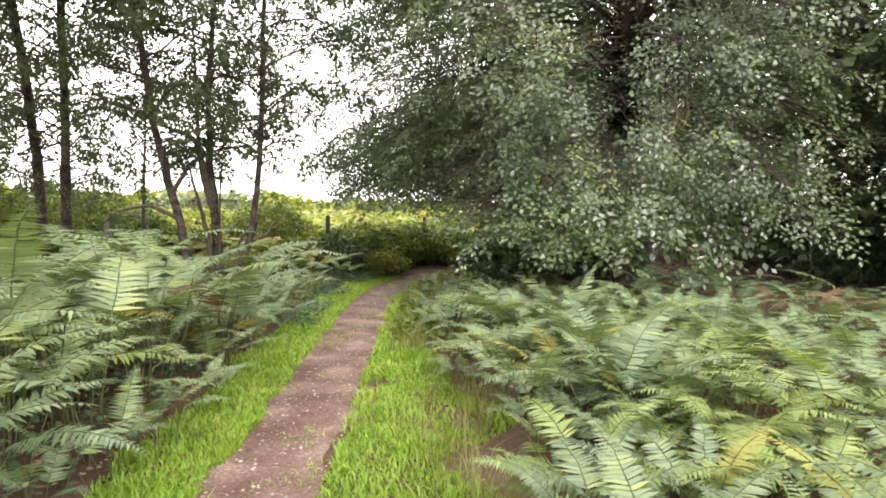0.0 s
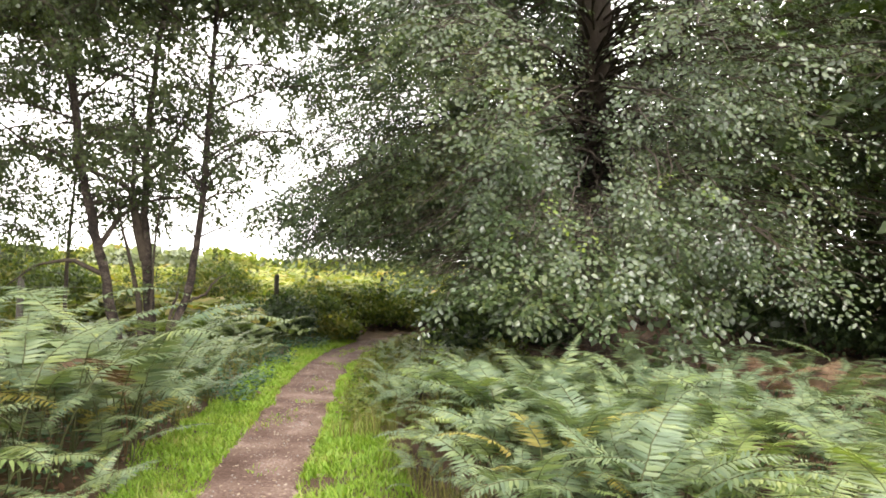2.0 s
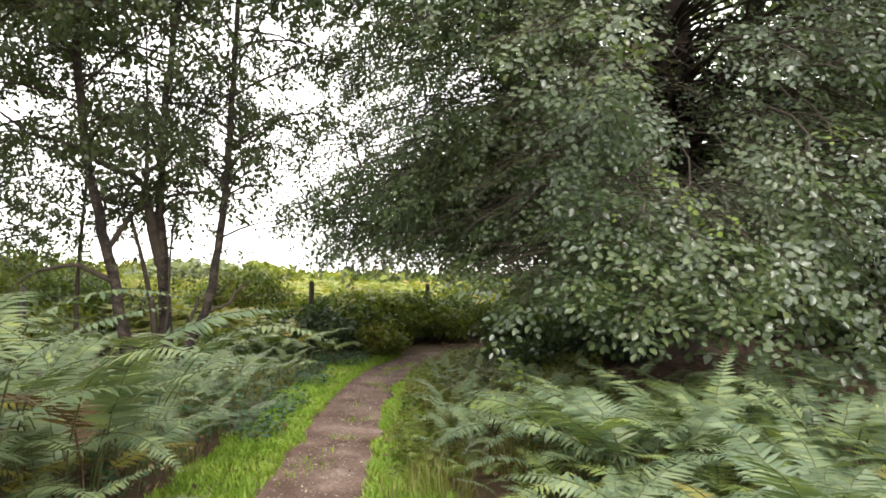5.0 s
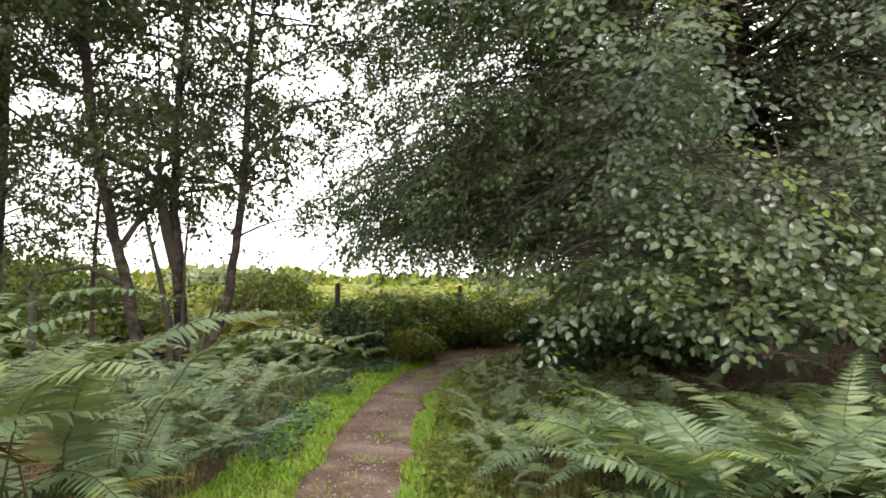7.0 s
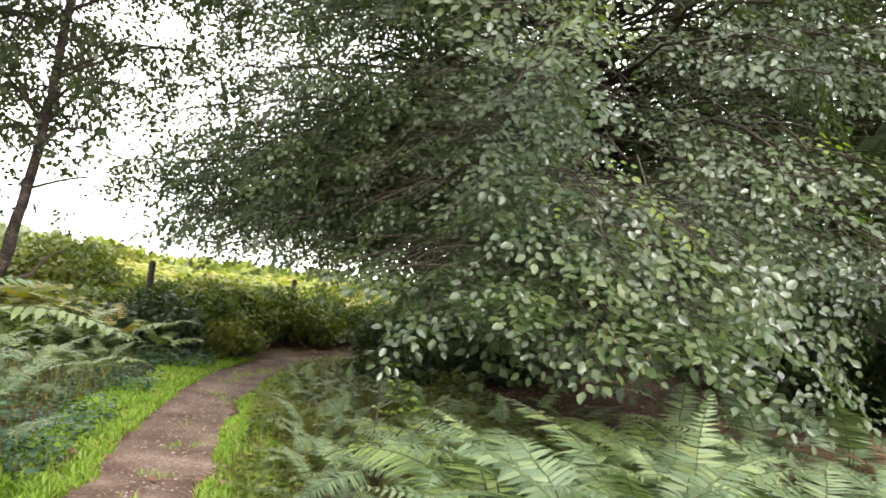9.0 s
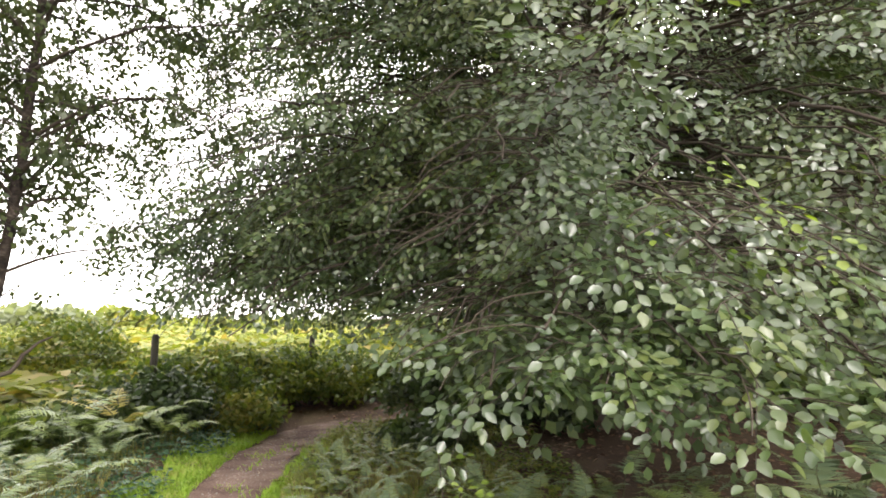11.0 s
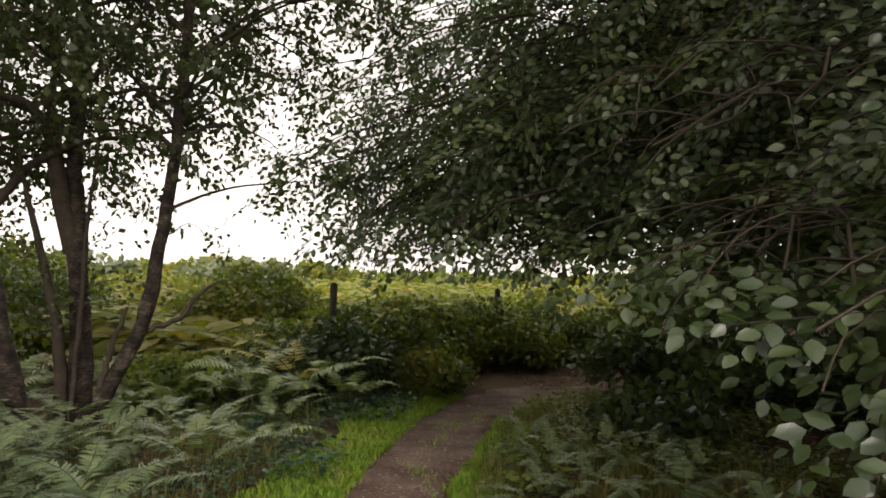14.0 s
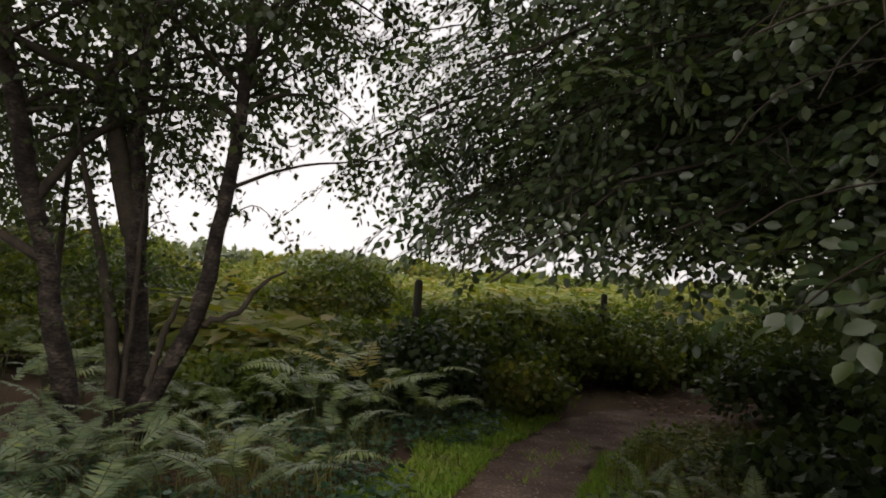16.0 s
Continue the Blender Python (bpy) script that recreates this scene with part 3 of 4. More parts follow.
# ---- birches on the open side ----
def birch_tree(seed, line, radii, label, boughs, crown_low=2.0, top=11.0, bark=None, leaf_size=1.15):
    """A birch: trunk along the line, thin boughs with hanging leaves, and heavier boughs given one by one."""
    rng = np.random.default_rng(seed)
    line = np.array(line, float)
    bx, by = line[0, 0], line[0, 1]
    tree = thing("birch_tree", bx, by, 0, label, "tree", "birches by the fence")
    back = Matrix.Translation((-bx, -by, 0))
    last, way = line[-1], unit(line[-1] - line[-2])
    extra = [last + way * s + np.array([rng.normal(0, 0.1), rng.normal(0, 0.1), 0]) for s in np.linspace(1.5, top - last[2], 4)]
    P = np.concatenate([line, extra])
    radii = np.array(radii) * 0.62
    R = np.concatenate([radii, np.linspace(radii[-1] * 0.85, 0.02, 4)])
    fine = np.linspace(0, len(P) - 1, 40)
    PF = np.stack([np.interp(fine, np.arange(len(P)), P[:, c]) for c in range(3)], -1)
    PF[1:-1] = (PF[:-2] + 2 * PF[1:-1] + PF[2:]) / 4
    PF[1:-1] += rng.normal(0, 0.008, PF[1:-1].shape)
    RF = np.interp(fine, np.arange(len(R)), R) * (1 + rng.normal(0, 0.045, 40))
    part("trunk", mesh_of("birch_trunk", *tube(PF, RF, 12), [bark or M_BIRCH_BARK], None, True), tree, at=back)
    sprays = [loose_spray(rng, rng.uniform(0.4, 0.6), 0.055 * leaf_size) for _ in range(6)]
    for B, r in boughs:
        Q = np.array(B, float)
        fine = np.linspace(0, len(Q) - 1, 14)
        Q = np.stack([np.interp(fine, np.arange(len(Q)), Q[:, c]) for c in range(3)], -1)
        wood, leaf = bough(rng, Q, r, sprays, 0.6, 0.34, 0.8, 0.3, 1.0, -0.6)
        b = part("branch", wood.mesh("birch_branch", [M_TWIG], True), tree, at=back)
        part("leaves", leaf.mesh("birch_leaves", [M_BIRCH]), b)
    n = int((top - crown_low) * 6.3)
    # the last twenty heights lie above the view, added only to shade the ferns
    heights = [crown_low + (top - 0.6 - crown_low) * (k + rng.random()) / n for k in range(n)] + list(rng.uniform(crown_low - 0.3, 3.4, 2)) + list(rng.uniform(6.8, top - 0.8, 20))
    for z in heights:
        p = np.array([np.interp(z, PF[:, 2], PF[:, c]) for c in range(3)])
        length = np.interp(z, [crown_low, crown_low + 2, top], [1.5, 2.6, 0.9]) * rng.uniform(0.6, 1.25)
        # these unseen boughs are lengthened and get oversized leaves, for denser shade
        length = max(length, 2.0) if z > 6.8 else length
        Q = arc(rng, p, rng.uniform(0, 6.28), length, rng.uniform(0.3, 0.8), rng.uniform(-0.7, -0.1), 7, 0.15)
        wood, leaf = bough(rng, Q, 0.022, sprays, 0.25, 0.3, 0.9, 0.3 if z < 6.5 else 0.26, 1.0 if z < 6.5 else 2.2, -0.8)
        b = part("branch", wood.mesh("birch_branch", [M_TWIG], True), tree, at=back)
        part("leaves", leaf.mesh("birch_leaves", [M_BIRCH]), b)
    return tree


def leaning(x, y, across, heights, way=(0.88, 0.47)):
    """Trunk line: sideways offsets at heights."""
    return [(x + a * way[0], y + a * way[1], z) for a, z in zip(across, heights)]


birch_tree(11, [(-6.02, 11.32, -0.1), (-6.05, 11.25, 0.5), (-6.1, 11.17, 0.93), (-6.15, 11.1, 1.41), (-6.22, 10.98, 1.88), (-6.27, 10.9, 2.3), (-6.33, 10.82, 2.72), (-6.38, 10.74, 3.18), (-6.44, 10.66, 4.0), (-6.5, 10.6, 5.0)],
           [0.17, 0.14, 0.125, 0.12, 0.115, 0.11, 0.105, 0.10, 0.095, 0.085],
           "leaning birch with grey-brown bark among the bracken",
           [([(-6.2, 11.0, 1.8), (-6.0, 11.25, 2.35), (-5.65, 11.5, 2.6), (-5.1, 11.85, 2.7), (-4.6, 12.2, 3.1)], 0.045), ([(-6.13, 11.1, 1.35), (-6.6, 10.9, 1.6), (-7.0, 10.65, 1.5), (-7.35, 10.45, 1.15)], 0.045)], 2.2)
birch_tree(12, [(-5.7, 11.63, -0.1), (-5.71, 11.61, 0.42), (-5.71, 11.61, 0.91), (-5.74, 11.57, 1.51), (-5.76, 11.54, 2.01), (-5.79, 11.51, 2.46), (-5.78, 11.51, 2.91), (-5.78, 11.52, 3.42), (-5.77, 11.54, 4.0), (-5.72, 11.6, 5.0)],
           [0.21, 0.165, 0.145, 0.13, 0.11, 0.095, 0.09, 0.085, 0.08, 0.07],
           "forked birch with rough dark bark at its foot",
           [([(-5.74, 11.57, 1.45), (-5.82, 11.46, 2.05), (-5.88, 11.4, 2.45), (-5.95, 11.31, 2.85), (-6.25, 10.92, 2.95), (-6.48, 10.62, 3.2), (-6.9, 10.3, 3.3), (-7.4, 10.0, 3.8)], 0.075),
            ([(-5.78, 11.52, 1.6), (-5.86, 11.42, 2.1), (-5.9, 11.37, 2.5), (-5.91, 11.36, 2.9), (-5.9, 11.37, 3.4), (-5.92, 11.33, 4.2), (-5.95, 11.3, 5.4)], 0.06),
            ([(-5.95, 11.31, 2.88), (-5.7, 11.5, 3.1), (-5.5, 11.7, 3.45), (-5.3, 11.9, 4.2)], 0.045)], 2.4)
birch_tree(13, [(-5.3, 11.27, -0.1), (-5.2, 11.39, 0.4), (-5.12, 11.48, 0.68), (-5.01, 11.61, 1.04), (-4.97, 11.66, 1.51), (-4.93, 11.71, 1.98), (-4.9, 11.74, 2.51), (-4.87, 11.78, 3.05), (-4.86, 11.78, 3.45), (-4.84, 11.8, 4.1), (-4.82, 11.82, 5.0)],
           [0.12, 0.11, 0.105, 0.10, 0.095, 0.088, 0.082, 0.078, 0.074, 0.068, 0.06],
           "slender leaning birch with pale bark beside the path",
           [([(-4.92, 11.72, 2.0), (-4.72, 11.95, 2.16), (-4.54, 12.16, 2.26), (-4.2, 12.55, 2.35), (-3.99, 12.79, 2.41)], 0.018), ([(-4.89, 11.76, 2.75), (-4.75, 11.9, 3.05), (-4.62, 12.05, 3.4), (-4.5, 12.2, 4.0)], 0.026), ([(-4.95, 11.68, 1.75), (-4.9, 11.76, 1.8), (-4.86, 11.82, 1.86)], 0.014)], 2.4)
birch_tree(14, leaning(-9.24, 11.72, [0, 0, 0.03, 0.05, 0.05], [-0.1, 1, 2.5, 4, 6]), [0.2, 0.16, 0.145, 0.135, 0.12], "straight birch with dark bark behind the bracken", [], 1.9, 12)
birch_tree(15, leaning(-9.99, 11.82, [0.1, 0.05, 0, -0.15, -0.4], [-0.1, 1, 2.5, 4, 6]), [0.2, 0.17, 0.155, 0.145, 0.13], "straight birch with dark bark behind the bracken", [], 1.9, 12)


def thin_stem(line, radii, label, name="dead_branch", category="branch", leafy=0):
    rng = np.random.default_rng(77)
    P = np.array(line, float)
    fine = np.linspace(0, len(P) - 1, 16)
    P = np.stack([np.interp(fine, np.arange(len(P)), P[:, c]) for c in range(3)], -1)
    P[1:-1] = (P[:-2] + 2 * P[1:-1] + P[2:]) / 4 + rng.normal(0, 0.008, P[1:-1].shape)
    x, y, z = P[0]
    t = thing(name, x, y, z, label, category)
    back = Matrix.Translation((-x, -y, -z))
    part("stem", mesh_of(name, *tube(P, np.interp(fine, np.arange(len(radii)), radii), 7), [M_TWIG], None, True), t, at=back)
    if leafy:
        wood, leaf = bough(rng, P, 0.008, [loose_spray(rng, 0.4, 0.05, 22) for _ in range(3)], 0.35, 0.2, 0.6, 0.25, 1.0, -0.3)
        b = part("branch", wood.mesh("thin_branch", [M_TWIG]), t, at=back)
        part("leaves", leaf.mesh("thin_leaves", [M_BIRCH]), b)


thin_stem([(-5.05, 11.57, 0.93), (-4.97, 11.66, 0.97), (-4.81, 11.85, 1.08), (-4.75, 11.92, 1.27), (-4.61, 12.08, 1.39)], [0.03, 0.026, 0.022, 0.018, 0.008], "dark bare dead branch leaning on the slender birch")
thin_stem([(-5.2, 11.36, 0.5), (-5.16, 11.42, 0.85), (-5.1, 11.5, 1.15)], [0.03, 0.025, 0.014], "short dead stub leaning on the slender birch")
thin_stem([(-5.73, 11.46, -0.05), (-5.74, 11.46, 0.5), (-5.77, 11.42, 0.93), (-5.79, 11.4, 1.12), (-5.84, 11.33, 1.46), (-5.92, 11.24, 1.89), (-6.0, 11.15, 2.5)], [0.06, 0.052, 0.05, 0.042, 0.034, 0.026, 0.01], "thin dark young stem beside the forked birch", "young_tree", "tree", 1)
thin_stem([(-5.59, 11.42, -0.05), (-5.56, 11.44, 0.9), (-5.54, 11.47, 2.0), (-5.44, 11.52, 3.4)], [0.022, 0.02, 0.016, 0.008], "thin dark young stem beside the forked birch", "young_tree", "tree", 1)
thin_stem([(-7.74, 12.12, -0.05), (-7.76, 12.12, 1.2), (-7.69, 12.12, 2.4), (-7.64, 12.17, 4.2)], [0.04, 0.035, 0.028, 0.01], "thin young birch stem behind the bracken", "young_tree", "tree", 1)


# ---- bracken ----
FROND_DATA = {}


def frond_mesh(name, seed, stalk, blade, width, e0, e1, pairs=16, mats=None, fine=3):
    """One bracken frond: stalk, arching rib, and leaflets with uneven edges."""
    rng = np.random.default_rng(seed)
    n = 9
    e = np.concatenate([np.linspace(1.45, 1.2, 3), np.linspace(e0, e1, n)])
    step = np.concatenate([np.full(3, stalk / 3), np.full(n, blade / n)])
    P = np.concatenate([[(0, 0, 0)], np.cumsum(np.stack([np.cos(e) * step, rng.normal(0, 0.006, len(e)), np.sin(e) * step], -1), axis=0)])
    V, F, mi = [], [], []
    TV, TF = tube(P, np.linspace(0.006, 0.0015, len(P)), 3)
    for q in TF:
        F += [(q[0], q[1], q[2]), (q[0], q[2], q[3])]
        mi += [1, 1]
    V = TV.tolist()
    rib = P[3:]
    for k in range(pairs):
        t = (k + 0.3) / pairs
        p, d = along(rib, min(t, 0.999))
        reach = width * (1 - t) ** 0.85 * (0.75 + 0.25 * min(1, t * 6)) + 0.012
        up = unit(np.cross(np.cross(d, (0, 0, 1)), d))
        for side in (1, -1):
            lat = unit(np.cross((0, 0, 1), d)) * side
            ax = unit(lat + d * rng.uniform(0.25, 0.45) + up * rng.uniform(-0.25, 0.12))
            nrm = unit(np.cross(ax, d) * side + rng.normal(0, 0.1, 3))
            fwd = unit(np.cross(nrm, ax)) * side
            m = max(1, round(fine * reach / width))
            half = min(blade / pairs * 0.45, reach * 0.22)
            i = len(V)
            for j in range(m + 1):
                a = j / m
                c = p + ax * reach * a + np.array([0, 0, -0.12 * reach * a * a])
                w = half * (1 - a) ** 0.7 * ((0.72, 1.2)[j % 2] if j else 0.8) * rng.uniform(0.85, 1.15) + 0.0012
                lift = nrm * rng.uniform(0.1, 0.35) * w
                V += [c.tolist(), (c + fwd * w + ax * w * 0.5 + lift).tolist(), (c - fwd * w + ax * w * 0.5 + lift).tolist()]
            for j in range(m):
                q, r = i + 3 * j, i + 3 * j + 3
                F += [(q, r, r + 1), (q, r + 1, q + 1), (q, q + 2, r + 2), (q, r + 2, r)]
                mi += [0] * 4
    me = mesh_of(name, V, F, mats, mi)
    FROND_DATA[me.name] = (np.array(V), np.array(F), np.array(mi))
    return me


def frond_set(mats, seed, count, stalk=(0.42, 0.6)):
    rng = np.random.default_rng(seed)
    return [frond_mesh("frond", seed + k, rng.uniform(*stalk), rng.uniform(0.55, 0.8), rng.uniform(0.14, 0.21), rng.uniform(0.45, 0.95), rng.uniform(-0.6, 0.0), int(rng.integers(23, 28)), mats) for k in range(count)]


FRONDS = frond_set([M_FERN, M_STALK], 100, 9)
FRONDS_TALL = frond_set([M_FERN, M_STALK], 500, 6, (0.75, 1.0))
FRONDS_BRIGHT = frond_set([M_FERN_BRIGHT, M_STALK], 400, 5)
FRONDS_OLD = frond_set([M_FERN_OLD, M_STALK], 200, 2)
FRONDS_DEAD = frond_set([M_FERN_DEAD, M_FERN_DEAD], 300, 2)


def fern_plant(rng, x, y, size, fronds, sorts, label):
    fern = thing("bracken_fern", x, y, ground_height(x, y) - 0.02, label, "fern", "bracken")
    az = rng.uniform(0, 6.28)
    for k in range(fronds):
        az += 6.28 / fronds + rng.normal(0, 0.35)
        s = size * rng.uniform(0.72, 1.12)
        me = sorts[rng.integers(len(sorts))]
        off = rng.uniform(0.0, 0.14)
        m = Matrix.Translation((off * math.cos(az), off * math.sin(az), 0)) @ Euler((rng.normal(0, 0.1), rng.normal(0, 0.14), az)).to_matrix().to_4x4() @ Matrix.Diagonal((s, s, s, 1))
        part("frond", me, fern, at=m)
    return fern


def clear_of_path(x, y, left, right):
    d = x - path_mid(y)
    return d < -left or d > right


def bracken():
    rng = np.random.default_rng(21)
    spots = []

    def sow(count, x0, x1, y0, y1, gap, size, test):
        tries = 0
        while count and tries < 6000:
            tries += 1
            x, y = rng.uniform(x0, x1), rng.uniform(y0, y1)
            walked = abs(x - (1.12 - 0.346 * (y - 1.5))) * 0.945
            if not test(x, y) or walked < 0.95 * size + 0.12 or any((x - a) ** 2 + (y - b) ** 2 < gap * gap for a, b, *_ in spots):
                continue
            spots.append((x, y, size * rng.uniform(0.85, 1.12)))
            count -= 1

    verge = lambda y: float(np.interp(y, [2, 5, 6.5, 8], [1.3, 1.3, 1.3, 1.2]))
    sow(130, -7.5, -0.8, 3.0, 7.3, 0.34, 1.1, lambda x, y: -5.6 < x - path_mid(y) < -1.05)
    sow(26, -4, 0, 2.2, 8.5, 0.36, 0.6, lambda x, y: -1.2 < x - path_mid(y) < -0.85)
    sow(85, -7.5, -2.5, 7.4, 13.0, 0.36, 0.62, lambda x, y: -5.0 < x - path_mid(y) < -1.2)
    sow(150, -0.9, 6.5, 2.2, 9.2, 0.37, 0.80, lambda x, y: x - path_mid(y) > verge(y) and math.hypot(x - 0.5, y - 5.1) > 0.35)
    sow(34, 1.6, 5.0, 1.6, 4.2, 0.3, 0.78, lambda x, y: x - path_mid(y) > verge(y) and math.hypot(x - 1.19, y - 1.27) > 1.3)
    sow(30, -10.0, -6.6, 7.6, 12.4, 0.5, 0.85, lambda x, y: math.hypot(x + 9.6, y - 11.8) > 0.9)
    sow(40, -0.2, 3.2, 5.4, 8.2, 0.3, 0.9, lambda x, y: x - path_mid(y) > 1.5 and math.hypot(x - 0.5, y - 5.1) > 0.35)
    sow(30, 0.5, 2.6, 3.3, 5.6, 0.2, 0.5, lambda x, y: x - path_mid(y) > 1.6 and math.hypot(x - 0.5, y - 5.1) > 0.35)
    sow(28, 1.6, 6.5, 7.6, 10.4, 0.42, 0.98, lambda x, y: True)
    sow(26, -0.4, 2.4, 8.3, 11.0, 0.34, 0.55, lambda x, y: x - path_mid(y) > 1.5)
    sow(34, -1.6, 0.6, 6.3, 10.5, 0.3, 0.42, lambda x, y: 0.9 < x - path_mid(y) < 1.35)
    sow(16, 3.4, 6.0, 3.4, 6.0, 0.34, 1.1, lambda x, y: True)
    sow(26, -2.2, 0.2, 8.6, 12.5, 0.36, 0.42, lambda x, y: 0.75 < x - path_mid(y) < 2.2)
    spots.sort(key=lambda p: min(math.hypot(p[0] - path_mid(v), p[1] - v) for v in (2, 3.5, 5, 6.5, 8, 9.5)))
    V, F, M, count = [], [], [], 0
    for n, (x, y, s) in enumerate(spots):
        u = rng.random() if y < 8.5 else 0.0
        sorts = FRONDS if u < 0.9 else FRONDS * 2 + FRONDS_OLD * 2 if u < 0.98 else FRONDS + FRONDS_DEAD
        label = "green bracken with arching feathery fronds" if u < 0.9 else "bracken with some yellowing fronds" if u < 0.98 else "bracken with some brown dead fronds"
        bright = noise.noise((x * 0.75, y * 0.75, 31)) + (0.32 if x > 2.0 and y < 6.5 else -0.18 if x < -0.8 else 0.12)
        if u < 0.9 and bright > 0.2:
            sorts, label = FRONDS_BRIGHT * 2 + FRONDS[:3], "bright yellow-green bracken with feathery fronds"
        if x < -1.2 and y < 7.3 and s > 0.9 and u < 0.98:
            sorts = sorts + FRONDS_TALL * 2
        if n < 285:
            fern_plant(rng, x, y, s, int(rng.integers(6, 9)), sorts, label)
            continue
        az = rng.uniform(0, 6.28)
        for k in range(4 if y < 8 else 3):
            az += 1.6 + rng.normal(0, 0.3)
            kinds = FRONDS + FRONDS_TALL * 2 if x < -1.2 and y < 7.3 and s > 0.9 else FRONDS
            v, f, w = FROND_DATA[kinds[rng.integers(len(kinds))].name]
            ca, sa = math.cos(az), math.sin(az)
            v = v * (s * rng.uniform(0.75, 1.1)) @ np.array([(ca, sa, 0), (-sa, ca, 0), (0, 0, 1)]) + (x, y, ground_height(x, y) - 0.02)
            V.append(v), F.append(f + count), M.append(w)
            count += len(v)
    rest = mesh_of("far_bracken", np.concatenate(V), np.concatenate(F), [M_FERN, M_STALK], np.concatenate(M))
    tagged(new("far_bracken", rest), "green bracken further from the path", "bracken", "", "stuff")
    # yellow-green bracken before the fence
    for x, y in ((-5.3, 12.4), (-4.7, 12.6), (-4.3, 12.9), (-4.9, 13.0), (-4.2, 13.5), (-4.6, 13.6), (-5.6, 12.9), (-3.9, 13.1), (-5.9, 12.3), (-6.5, 12.2), (-6.9, 11.9), (-7.3, 12.4), (-6.2, 12.8)):
        fern_plant(rng, x, y, rng.uniform(0.75, 1.0), 7, FRONDS_BRIGHT + FRONDS_OLD[:1], "yellow-green bracken among the brambles by the fence")
    # plants that stand out
    fern_plant(rng, 0.55, 7.4, 1.08, 6, FRONDS, "tall pale green bracken standing above the rest")
    fern_plant(rng, 0.85, 6.05, 0.82, 5, FRONDS_OLD, "low bracken turned yellow and orange")
    fern_plant(rng, 3.1, 9.5, 0.85, 7, FRONDS_DEAD, "dead reddish-brown bracken at the edge of the wood")
    fern_plant(rng, 3.6, 9.3, 0.8, 6, FRONDS_DEAD, "dead reddish-brown bracken at the edge of the wood")
    fern_plant(rng, -2.3, 6.6, 1.15, 6, FRONDS[:4] + FRONDS_DEAD, "tall bracken with brown withered fronds")


bracken()


# ---- fence along the heath ----
def fence():
    f = thing("fence", -4.88, 14.62, 0, "old post and wire fence overgrown by brambles", "fence")
    back = Matrix.Translation((4.88, -14.62, 0))
    spots = [(-7.6, 11.0, 1.3), (-4.88, 14.62, 1.38), (-3.45, 17.75, 1.33), (-1.2, 20.6, 1.3), (1.4, 23.2, 1.3)]
    for x, y, h in spots:
        P = np.array([(x, y, -0.1), (x, y, 0.6), (x + 0.01, y, h - 0.03), (x + 0.01, y, h)])
        part("post", mesh_of("fence_post", *tube(P, [0.055, 0.053, 0.05, 0.03], 9), [M_POST], None, True), f, at=back)
    for h in (0.5, 0.85, 1.15):
        P = []
        for (x, y, _), (x2, y2, _) in zip(spots, spots[1:]):
            for t in np.linspace(0, 1, 7)[:-1]:
                P.append((x + (x2 - x) * t, y + (y2 - y) * t, h - 0.05 * math.sin(math.pi * t)))
        part("wire", mesh_of("fence_wire", *tube(P, np.full(len(P), 0.003), 4), [M_WIRE]), f, at=back)


fence()


# ---- hedge, heath and woods ----
def shrub(name, x, y, rx, ry, h, count, mat, leaf, label, category, seed, group="", low=0.0):
    """A bush: stems from one foot, and small leaves in clumps with gaps between them."""
    rng = np.random.default_rng(seed)
    t = thing(name, x, y, ground_height(x, y), label, category, group)
    wood, tips = Heap(), []
    for k in range(14):
        a, q = rng.uniform(0, 6.28), rng.random() ** 0.5
        top = np.array([rx * q * math.cos(a), ry * q * math.sin(a), h * rng.uniform(0.55, 1.05) * (1 - 0.35 * q * q)])
        mid = top * (0.5, 0.5, 0.6) + rng.normal(0, 0.06, 3)
        wood.add(*tube([(0, 0, -0.05), mid, top], [0.014, 0.009, 0.003], 4))
        tips += [top, (top + mid) / 2 + rng.normal(0, 0.1, 3), mid + rng.normal(0, 0.15, 3)]
    part("stem", wood.mesh("shrub_stem", [M_TWIG]), t)
    n = count // 14
    P, N = [], []
    while len(P) < count:
        a, q = rng.uniform(0, 6.28), rng.random() ** 0.5
        z = h * (1 - 0.45 * q * q) * rng.uniform(0.15, 1.0) ** 0.6
        c = np.array([rx * q * math.cos(a), ry * q * math.sin(a), max(low, z)])
        P.append(c + rng.normal(0, 1, (14, 3)) * (0.10, 0.10, 0.06)), N.append(np.array([0.3 * math.cos(a), 0.3 * math.sin(a), 0.8]) + rng.normal(0, 0.5, (14, 3)))
        if len(P) >= n:
            break
    P, N = np.concatenate(P), np.concatenate(N)
    P[:, 2] = np.abs(P[:, 2]) + 0.02
    V, F = leaves_at(P, rng.normal(0, 1, P.shape) + (0, 0, -0.3), N, rng.uniform(0.7, 1.3, len(P)) * leaf, 1.3, True)
    part("leaves", mesh_of("shrub_leaves", V, F, [mat]), t)
    return t


